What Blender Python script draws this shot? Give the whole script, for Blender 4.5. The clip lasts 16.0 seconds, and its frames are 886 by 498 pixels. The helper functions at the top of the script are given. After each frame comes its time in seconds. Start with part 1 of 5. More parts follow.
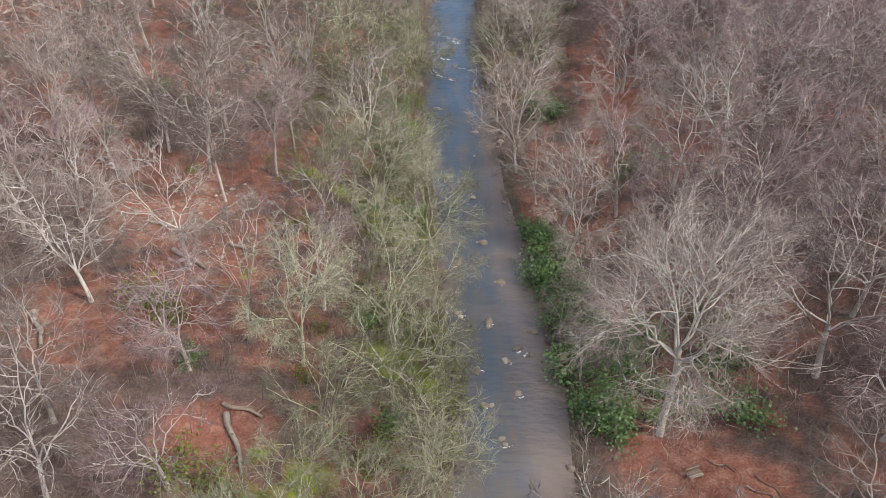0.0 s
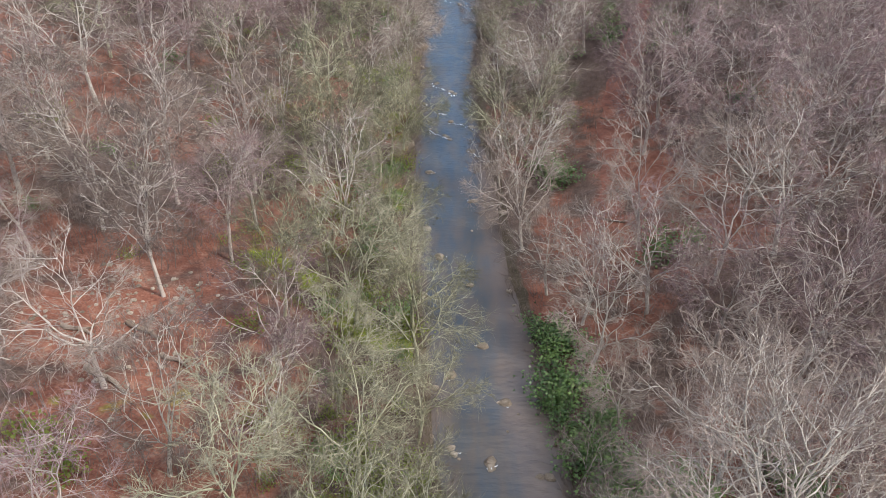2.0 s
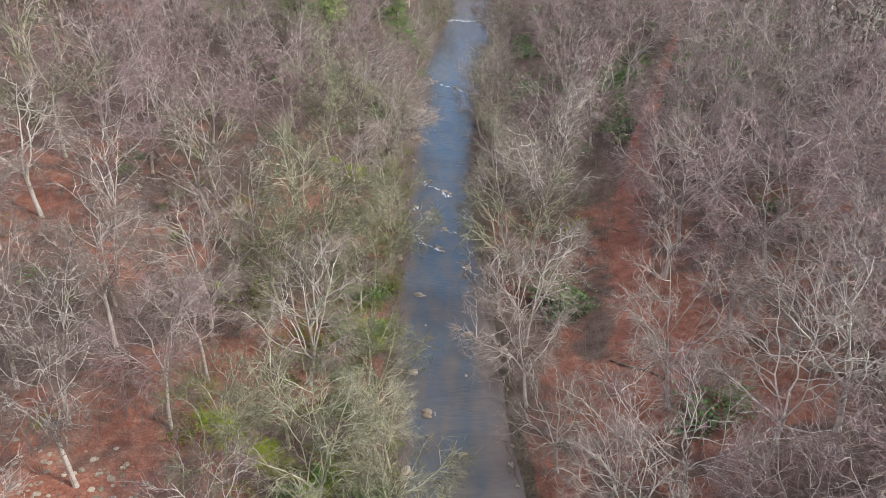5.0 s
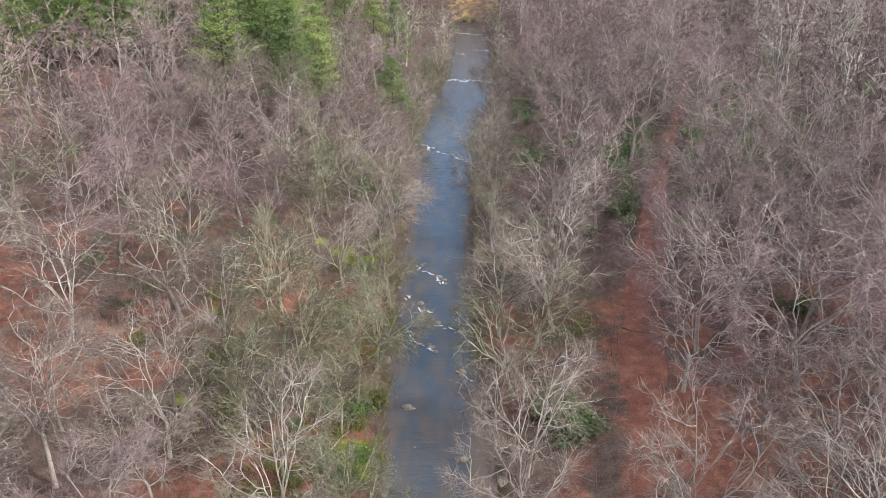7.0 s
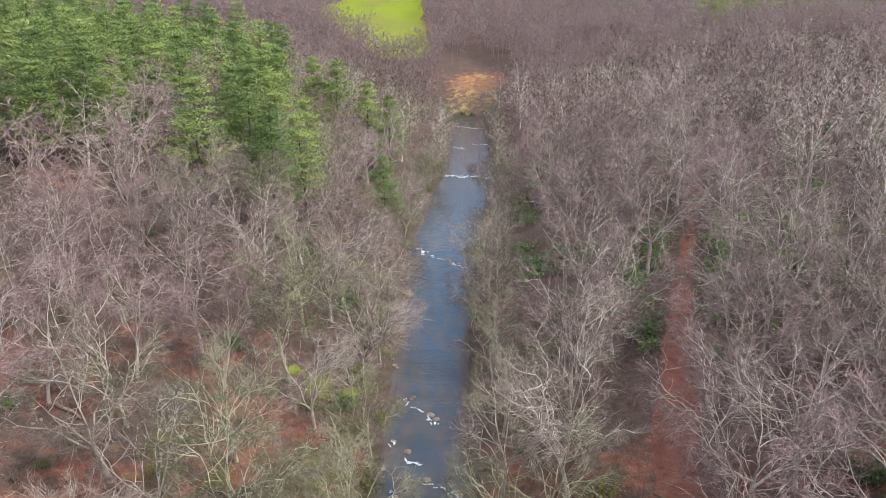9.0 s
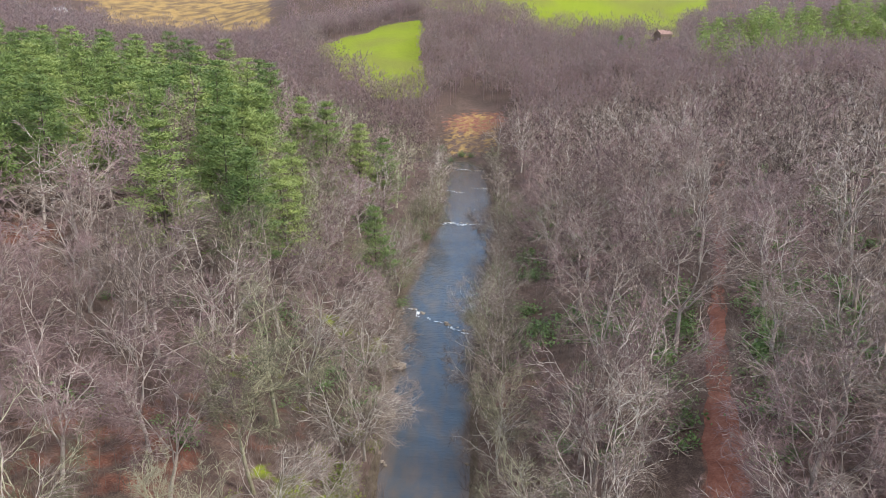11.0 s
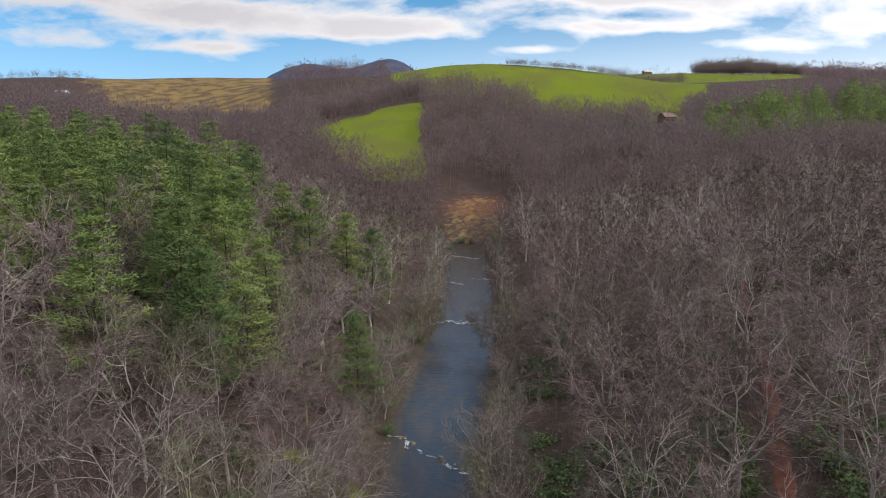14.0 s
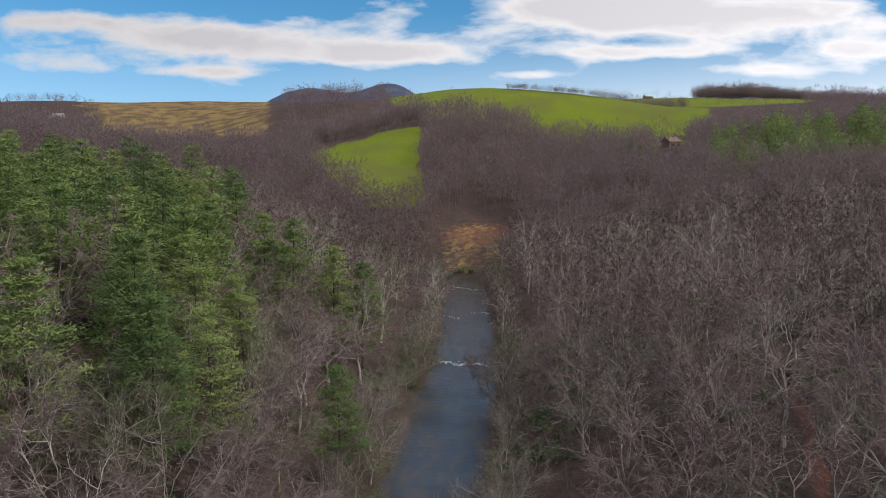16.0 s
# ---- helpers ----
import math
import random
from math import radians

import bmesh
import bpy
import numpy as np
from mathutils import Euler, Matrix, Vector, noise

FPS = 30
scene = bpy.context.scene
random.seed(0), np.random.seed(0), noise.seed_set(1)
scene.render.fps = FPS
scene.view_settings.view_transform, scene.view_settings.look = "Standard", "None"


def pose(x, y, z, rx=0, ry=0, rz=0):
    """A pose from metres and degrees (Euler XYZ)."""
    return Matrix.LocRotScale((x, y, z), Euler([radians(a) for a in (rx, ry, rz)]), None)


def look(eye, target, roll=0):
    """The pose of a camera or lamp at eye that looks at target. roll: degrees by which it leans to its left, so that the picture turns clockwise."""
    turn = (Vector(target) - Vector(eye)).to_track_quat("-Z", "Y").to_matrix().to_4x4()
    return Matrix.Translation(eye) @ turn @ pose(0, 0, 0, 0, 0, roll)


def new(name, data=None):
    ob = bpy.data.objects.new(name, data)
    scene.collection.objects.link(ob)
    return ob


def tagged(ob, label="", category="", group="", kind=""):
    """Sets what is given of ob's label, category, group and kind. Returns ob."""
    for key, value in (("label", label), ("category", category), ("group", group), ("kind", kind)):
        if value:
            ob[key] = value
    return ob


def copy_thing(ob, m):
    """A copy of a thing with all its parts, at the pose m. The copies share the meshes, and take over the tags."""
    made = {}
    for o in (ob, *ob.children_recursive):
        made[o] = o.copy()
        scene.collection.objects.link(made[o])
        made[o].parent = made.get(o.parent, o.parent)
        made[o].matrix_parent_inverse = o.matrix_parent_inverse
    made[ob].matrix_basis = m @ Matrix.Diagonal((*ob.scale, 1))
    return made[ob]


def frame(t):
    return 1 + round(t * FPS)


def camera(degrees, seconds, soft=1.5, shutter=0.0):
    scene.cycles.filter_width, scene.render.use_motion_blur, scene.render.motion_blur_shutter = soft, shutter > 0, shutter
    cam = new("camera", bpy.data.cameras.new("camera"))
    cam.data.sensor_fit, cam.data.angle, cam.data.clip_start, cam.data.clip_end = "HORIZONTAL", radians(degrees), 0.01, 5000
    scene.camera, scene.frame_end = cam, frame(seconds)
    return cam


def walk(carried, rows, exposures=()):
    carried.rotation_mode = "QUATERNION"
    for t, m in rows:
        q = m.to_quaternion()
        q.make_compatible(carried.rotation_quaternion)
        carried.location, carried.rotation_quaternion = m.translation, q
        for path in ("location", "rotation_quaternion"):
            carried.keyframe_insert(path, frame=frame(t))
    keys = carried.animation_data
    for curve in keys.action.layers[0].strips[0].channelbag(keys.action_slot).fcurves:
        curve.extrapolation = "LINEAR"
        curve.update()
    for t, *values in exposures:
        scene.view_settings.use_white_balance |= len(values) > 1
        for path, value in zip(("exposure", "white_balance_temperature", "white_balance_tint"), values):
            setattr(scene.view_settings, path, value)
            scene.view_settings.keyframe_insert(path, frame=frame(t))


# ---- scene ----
cam = camera(62.0, 16.0, soft=0.65)
# seconds, x, y, z, yaw, pitch, roll
ROWS = [
    (0.0, -0.00, -0.00, 49.39, 0.97, -35.42, 0.00),
    (0.5, 0.21, 3.21, 47.77, 0.88, -35.37, 0.01),
    (1.0, 0.36, 8.17, 46.42, 0.93, -34.50, 0.17),
    (1.5, 0.56, 13.75, 45.44, 0.92, -33.02, 0.12),
    (2.0, 0.73, 16.80, 44.78, 0.98, -32.18, 0.10),
    (2.5, 0.81, 19.62, 44.45, 0.97, -31.41, 0.02),
    (3.0, 0.87, 22.44, 44.29, 0.97, -30.68, -0.04),
    (3.5, 0.96, 25.37, 44.19, 0.97, -29.94, -0.09),
    (4.0, 1.07, 28.23, 44.10, 1.01, -29.04, -0.14),
    (6.5, 2.13, 39.34, 47.73, 1.08, -25.46, 0.02),
    (7.0, 2.26, 42.93, 47.55, 1.10, -24.18, -0.02),
    (7.5, 2.39, 46.72, 47.43, 1.09, -21.64, -0.08),
    (8.0, 2.48, 50.63, 47.26, 1.09, -19.62, -0.11),
    (8.5, 2.63, 54.51, 47.14, 1.11, -18.18, -0.14),
    (9.0, 2.81, 58.34, 47.03, 1.12, -17.57, -0.23),
    (11.5, 2.46, 78.00, 46.54, 0.97, -13.66, -0.48),
    (12.0, 2.63, 81.51, 46.55, 1.01, -12.58, -0.51),
    (12.5, 2.73, 85.23, 46.64, 1.03, -11.53, -0.54),
    (13.0, 2.87, 88.87, 46.72, 1.06, -10.48, -0.54),
    (13.5, 3.00, 92.44, 46.86, 1.07, -9.38, -0.55),
    (14.0, 3.18, 96.04, 47.01, 1.11, -8.61, -0.56),
    (14.5, 3.38, 99.58, 47.11, 1.13, -8.01, -0.60),
    (15.0, 3.58, 103.28, 47.23, 1.17, -7.31, -0.62),
    (15.5, 3.75, 106.94, 47.34, 1.18, -6.81, -0.65),
    (16.0, 3.81, 110.38, 47.57, 1.16, -6.79, -0.64),
]
walk(cam, [(t, pose(x, y, z, 90 + pitch, roll, yaw)) for t, x, y, z, yaw, pitch, roll in ROWS],
     exposures=[(0.0, 0.97), (8.5, 1.04), (11.3, 0.82), (12.5, 0.22), (14.0, -0.20), (16.0, -0.35)])

# ---- world and sun ----
SUN_ELEV, SUN_AZ = 40.0, 112.0   # degrees; azimuth clockwise from +y
world = bpy.data.worlds.new("sky")
scene.world = world
world.use_nodes = True
wn, wl = world.node_tree.nodes, world.node_tree.links
wn.clear()
sky = wn.new("ShaderNodeTexSky")
sky.sky_type, sky.sun_disc = "NISHITA", False
sky.sun_elevation, sky.sun_rotation = radians(SUN_ELEV), radians(SUN_AZ)
sky.air_density, sky.dust_density, sky.ozone_density = 1.0, 0.2, 2.5
coord = wn.new("ShaderNodeTexCoord")
raised = wn.new("ShaderNodeVectorMath"); raised.operation = "ADD"; raised.inputs[1].default_value = (0, 0, 0.12)
wl.new(coord.outputs["Generated"], raised.inputs[0])
unit = wn.new("ShaderNodeVectorMath"); unit.operation = "NORMALIZE"
wl.new(raised.outputs[0], unit.inputs[0]); wl.new(unit.outputs[0], sky.inputs["Vector"])
sep = wn.new("ShaderNodeSeparateXYZ")
wl.new(coord.outputs["Generated"], sep.inputs[0])


def calc(op, a, b=0.0, c=0.0):
    """One arithmetic node of the sky; numbers or sockets go in, a socket comes out."""
    nd = wn.new("ShaderNodeMath"); nd.operation = op
    for k_, v_ in enumerate((a, b, c)):
        if isinstance(v_, (int, float)):
            nd.inputs[k_].default_value = v_
        else:
            wl.new(v_, nd.inputs[k_])
    return nd.outputs[0]


# bearing and rise of the view, both as tangents ahead of the valley
ahead = calc("MAXIMUM", sep.outputs["Y"], 0.08)
bearing, climb = calc("DIVIDE", sep.outputs["X"], ahead), calc("DIVIDE", sep.outputs["Z"], ahead)
comb = wn.new("ShaderNodeCombineXYZ")
wl.new(calc("MULTIPLY", bearing, 1.0), comb.inputs[0]); wl.new(calc("MULTIPLY", climb, 2.6), comb.inputs[1])
comb.inputs[2].default_value = 3.7
cloud = wn.new("ShaderNodeTexNoise")
cloud.inputs["Scale"].default_value, cloud.inputs["Detail"].default_value = 9.0, 7.0
cloud.inputs["Roughness"].default_value, cloud.inputs["Distortion"].default_value = 0.55, 0.2
wl.new(comb.outputs[0], cloud.inputs["Vector"])
# cloud banks over the hills: bearing, climb, half width, half height, weight
CLOUDS = ((-0.30, 0.158, 0.20, 0.024, 1.0), (-0.53, 0.180, 0.10, 0.014, 0.6), (-0.09, 0.140, 0.10, 0.015, 0.9), (-0.55, 0.125, 0.10, 0.018, 0.62), (-0.36, 0.115, 0.11, 0.008, 0.55),
          (0.15, 0.195, 0.15, 0.028, 1.1), (0.37, 0.195, 0.16, 0.030, 1.1), (0.24, 0.145, 0.12, 0.010, 0.8), (0.10, 0.115, 0.055, 0.007, 0.7), (0.52, 0.150, 0.09, 0.015, 0.9), (0.38, 0.125, 0.12, 0.008, 0.6),
          (0.05, 0.30, 0.4, 0.02, 0.6))
banks = 0.0
for cb_, cc_, cw_, ch_, ck_ in CLOUDS:
    du = calc("MULTIPLY", calc("SUBTRACT", bearing, cb_), 1.0 / cw_)
    dv = calc("MULTIPLY", calc("SUBTRACT", climb, cc_), 1.0 / ch_)
    away = calc("ADD", calc("MULTIPLY", du, du), calc("MULTIPLY", dv, dv))
    banks = calc("MULTIPLY_ADD", calc("POWER", 2.718, calc("MULTIPLY", away, -1.0)), ck_, banks)
# broken cloud fills the rest of the sky
high = wn.new("ShaderNodeMapRange")
for k_, v_ in (("From Min", 0.50), ("From Max", 0.85), ("To Min", 0.0), ("To Max", 0.6)):
    high.inputs[k_].default_value = v_
wl.new(calc("ABSOLUTE", sep.outputs["Z"]), high.inputs["Value"])
behind = calc("MULTIPLY", calc("LESS_THAN", sep.outputs["Y"], 0.3), 0.5)
field = calc("ADD", calc("MULTIPLY_ADD", calc("SUBTRACT", cloud.outputs["Fac"], 0.5), 1.9, banks), calc("MAXIMUM", high.outputs[0], behind))
cover = wn.new("ShaderNodeValToRGB")
cover.color_ramp.elements[0].position, cover.color_ramp.elements[1].position = 0.22, 0.66
wl.new(field, cover.inputs[0])
puff = wn.new("ShaderNodeValToRGB")
puff.color_ramp.elements[0].position, puff.color_ramp.elements[1].position = 0.45, 1.25
puff.color_ramp.elements[0].color, puff.color_ramp.elements[1].color = (10.2, 9.9, 10.0, 1), (7.4, 7.2, 7.6, 1)
wl.new(field, puff.inputs[0])
mixc = wn.new("ShaderNodeMix"); mixc.data_type = "RGBA"
wl.new(cover.outputs["Color"], mixc.inputs["Factor"])
tone = wn.new("ShaderNodeMix"); tone.data_type, tone.blend_type = "RGBA", "MULTIPLY"
tone.inputs["Factor"].default_value, tone.inputs["B"].default_value = 1.0, (0.62, 1.30, 1.50, 1)
wl.new(sky.outputs[0], tone.inputs["A"]); wl.new(tone.outputs["Result"], mixc.inputs["A"]); shine = wn.new("ShaderNodeVectorMath"); shine.operation = "SCALE"
wl.new(puff.outputs[0], shine.inputs[0]); wl.new(calc("MULTIPLY_ADD", sep.outputs["X"], 0.42, 0.96), shine.inputs["Scale"])
wl.new(shine.outputs[0], mixc.inputs["B"])
mist = wn.new("ShaderNodeMapRange"); mist.interpolation_type = "SMOOTHSTEP"
for k_, v_ in (("From Min", 0.0), ("From Max", 0.20), ("To Min", 1.0), ("To Max", 0.0)):
    mist.inputs[k_].default_value = v_
wl.new(sep.outputs["Z"], mist.inputs["Value"])
veil = wn.new("ShaderNodeMix"); veil.data_type = "RGBA"; veil.inputs["B"].default_value = (11.6, 11.6, 11.8, 1)
wl.new(calc("MULTIPLY", mist.outputs["Result"], calc("MINIMUM", calc("MAXIMUM", calc("MULTIPLY_ADD", sep.outputs["X"], 0.9, 0.5), 0.25), 0.95)), veil.inputs["Factor"]); wl.new(mixc.outputs["Result"], veil.inputs["A"])
bg = wn.new("ShaderNodeBackground"); bg.inputs["Strength"].default_value = 0.12
wout = wn.new("ShaderNodeOutputWorld")
wl.new(veil.outputs["Result"], bg.inputs["Color"]); wl.new(bg.outputs[0], wout.inputs[0])

sun_data = bpy.data.lights.new("sun", "SUN")
sun_data.energy, sun_data.angle, sun_data.color = 2.5, radians(10), (1.0, 0.93, 0.84)
sun = new("sun", sun_data)
sa, se = radians(SUN_AZ), radians(SUN_ELEV)
sun.matrix_world = look((math.sin(sa) * math.cos(se) * 300, math.cos(sa) * math.cos(se) * 300, math.sin(se) * 300), (0, 0, 0))


# ---- materials ----
def material(name, stops, scale=1.0, fine=8.0, rough=0.85, bump=0.3, per_object=0.0, per_island=0.0, spec=0.3, dist=0.05, per_tree=0.0):
    """Colour from two scales of noise through a ramp of stops, with grain relief."""
    m = bpy.data.materials.new(name)
    m.use_nodes = True
    n, l = m.node_tree.nodes, m.node_tree.links
    p = n["Principled BSDF"]
    p.inputs["Roughness"].default_value = rough
    p.inputs["Specular IOR Level"].default_value = spec
    geo = n.new("ShaderNodeNewGeometry")
    big, small = n.new("ShaderNodeTexNoise"), n.new("ShaderNodeTexNoise")
    big.inputs["Scale"].default_value, small.inputs["Scale"].default_value = scale, scale * fine
    big.inputs["Detail"].default_value = small.inputs["Detail"].default_value = 4.0
    l.new(geo.outputs["Position"], big.inputs["Vector"]); l.new(geo.outputs["Position"], small.inputs["Vector"])
    add = n.new("ShaderNodeMix"); add.inputs["Factor"].default_value = 0.45
    l.new(big.outputs["Fac"], add.inputs["A"]); l.new(small.outputs["Fac"], add.inputs["B"])
    last = add.outputs["Result"]
    for amount, node, socket in ((per_object, "ShaderNodeObjectInfo", "Random"), (per_island, "ShaderNodeNewGeometry", "Random Per Island")):
        if amount:
            info = n.new(node)
            mr = n.new("ShaderNodeMath"); mr.operation = "MULTIPLY_ADD"
            mr.inputs[1].default_value = amount
            l.new(info.outputs[socket], mr.inputs[0]); l.new(last, mr.inputs[2])
            sub = n.new("ShaderNodeMath"); sub.operation = "SUBTRACT"; sub.inputs[1].default_value = amount / 2
            l.new(mr.outputs[0], sub.inputs[0])
            last = sub.outputs[0]
    if per_tree:
        tone = n.new("ShaderNodeAttribute"); tone.attribute_name = "tone"
        tm = n.new("ShaderNodeMath"); tm.operation = "MULTIPLY_ADD"; tm.inputs[1].default_value = per_tree
        l.new(tone.outputs["Fac"], tm.inputs[0]); l.new(last, tm.inputs[2])
        last = tm.outputs[0]
    ramp = n.new("ShaderNodeValToRGB")
    ramp.color_ramp.elements[0].position, ramp.color_ramp.elements[0].color = stops[0][0], (*stops[0][1], 1)
    ramp.color_ramp.elements[1].position, ramp.color_ramp.elements[1].color = stops[-1][0], (*stops[-1][1], 1)
    for pos, col in stops[1:-1]:
        ramp.color_ramp.elements.new(pos).color = (*col, 1)
    l.new(last, ramp.inputs[0]); l.new(ramp.outputs[0], p.inputs["Base Color"])
    if bump:
        b = n.new("ShaderNodeBump"); b.inputs["Strength"].default_value, b.inputs["Distance"].default_value = bump, dist
        l.new(small.outputs["Fac"], b.inputs["Height"]); l.new(b.outputs[0], p.inputs["Normal"])
    return m


def let_light_through(m, share, colour):
    """Leaves pass part of the light that falls on them."""
    n, l = m.node_tree.nodes, m.node_tree.links
    t = n.new("ShaderNodeBsdfTranslucent"); t.inputs["Color"].default_value = (*colour, 1)
    mixs = n.new("ShaderNodeMixShader"); mixs.inputs[0].default_value = share
    l.new(n["Principled BSDF"].outputs[0], mixs.inputs[1]); l.new(t.outputs[0], mixs.inputs[2])
    l.new(mixs.outputs[0], n["Material Output"].inputs["Surface"])


BARK = material("grey_bark", [(0.3, (0.225, 0.186, 0.160)), (0.5, (0.375, 0.322, 0.282)), (0.72, (0.520, 0.465, 0.412))], 0.8, 9, 0.9, 0.5, per_object=0.25, per_tree=0.35)
BARK_PALE = material("pale_bark", [(0.3, (0.255, 0.224, 0.188)), (0.5, (0.425, 0.382, 0.328)), (0.7, (0.590, 0.543, 0.480))], 0.8, 9, 0.85, 0.4, per_object=0.2)
BARK_BROWN = material("brown_bark", [(0.3, (0.160, 0.122, 0.104)), (0.5, (0.275, 0.218, 0.188)), (0.72, (0.400, 0.335, 0.292))], 0.8, 9, 0.9, 0.5, per_object=0.25, per_tree=0.4)
# distant woods: paler twig colours, the haze of distance put into the paint
HAZE_TWIG = material("hazy_brown_twigs", [(0.3, (0.205, 0.156, 0.140)), (0.5, (0.265, 0.203, 0.182)), (0.7, (0.335, 0.262, 0.235))], 0.05, 8, 0.95, 0, per_tree=0.22)
HAZE_MAUVE = material("hazy_mauve_twigs", [(0.3, (0.200, 0.138, 0.136)), (0.5, (0.262, 0.182, 0.179)), (0.7, (0.330, 0.236, 0.232))], 0.05, 8, 0.95, 0, per_tree=0.22)
PINE_BARK = material("pine_bark", [(0.3, (0.045, 0.034, 0.026)), (0.5, (0.085, 0.066, 0.052)), (0.7, (0.14, 0.115, 0.095))], 0.8, 9, 0.9, 0.5)
BARK_MOSS = material("lichened_bark", [(0.3, (0.185, 0.175, 0.105)), (0.5, (0.325, 0.312, 0.205)), (0.7, (0.460, 0.445, 0.325))], 0.9, 9, 0.9, 0.5, per_object=0.2, per_tree=0.35)
TWIG = material("brown_twigs", [(0.3, (0.108, 0.081, 0.069)), (0.5, (0.186, 0.144, 0.122)), (0.7, (0.285, 0.228, 0.194))], 0.13, 14, 0.9, 0, per_object=0.4, per_island=0.25, per_tree=0.45)
TWIG_MAUVE = material("mauve_twigs", [(0.3, (0.110, 0.072, 0.070)), (0.5, (0.186, 0.126, 0.122)), (0.7, (0.285, 0.200, 0.194))], 0.13, 14, 0.9, 0, per_object=0.4, per_island=0.25, per_tree=0.45)
TWIG_MOSS = material("lichened_twigs", [(0.3, (0.096, 0.088, 0.056)), (0.5, (0.168, 0.156, 0.103)), (0.7, (0.264, 0.246, 0.172))], 0.13, 14, 0.9, 0, per_object=0.4, per_island=0.25, per_tree=0.45)
NEEDLE = material("pine_needles", [(0.25, (0.085, 0.132, 0.045)), (0.5, (0.205, 0.272, 0.084)), (0.75, (0.350, 0.405, 0.130))], 0.25, 6, 0.6, 0, per_object=0.45, per_island=0.14, per_tree=0.3)
LEAF = material("evergreen_leaves", [(0.25, (0.045, 0.085, 0.028)), (0.5, (0.098, 0.172, 0.052)), (0.75, (0.185, 0.280, 0.085))], 0.7, 6, 0.45, 0, per_object=0.3, per_island=0.4, spec=0.5)
LEAF_LIME = material("spring_leaves", [(0.25, (0.063, 0.077, 0.014)), (0.5, (0.119, 0.147, 0.028)), (0.75, (0.196, 0.224, 0.049))], 0.7, 6, 0.6, 0, per_object=0.2, per_island=0.4)
let_light_through(NEEDLE, 0.32, (0.16, 0.23, 0.07))
let_light_through(HAZE_TWIG, 0.5, (0.265, 0.203, 0.182))
let_light_through(HAZE_MAUVE, 0.5, (0.262, 0.182, 0.179))
let_light_through(LEAF, 0.25, (0.12, 0.20, 0.04))
let_light_through(LEAF_LIME, 0.35, (0.28, 0.34, 0.06))
ROCK = material("river_rock", [(0.3, (0.128, 0.098, 0.071)), (0.5, (0.232, 0.188, 0.143)), (0.7, (0.360, 0.307, 0.247))], 1.2, 8, 0.8, 0.8, per_object=0.3)
FOAM = material("white_water", [(0.3, (0.35, 0.38, 0.42)), (0.55, (0.62, 0.64, 0.66)), (0.75, (0.82, 0.83, 0.83))], 1.5, 8, 0.5, 0.6)
WOOD = material("weathered_wood", [(0.3, (0.120, 0.083, 0.060)), (0.5, (0.210, 0.158, 0.120)), (0.7, (0.315, 0.262, 0.210))], 1.0, 10, 0.9, 0.5, per_object=0.3)
ROOF = material("tin_roof", [(0.3, (0.5, 0.5, 0.5)), (0.7, (0.75, 0.75, 0.74))], 0.5, 8, 0.4, 0.1)
ROOF_RED = material("brown_shingles", [(0.3, (0.20, 0.12, 0.10)), (0.7, (0.33, 0.22, 0.19))], 0.5, 8, 0.9, 0.2)
SIDING = material("white_siding", [(0.3, (0.6, 0.6, 0.58)), (0.7, (0.78, 0.78, 0.75))], 0.5, 8, 0.7, 0.1)
PANE = material("dark_glass", [(0.3, (0.02, 0.02, 0.025)), (0.7, (0.04, 0.045, 0.05))], 0.5, 8, 0.1, 0)


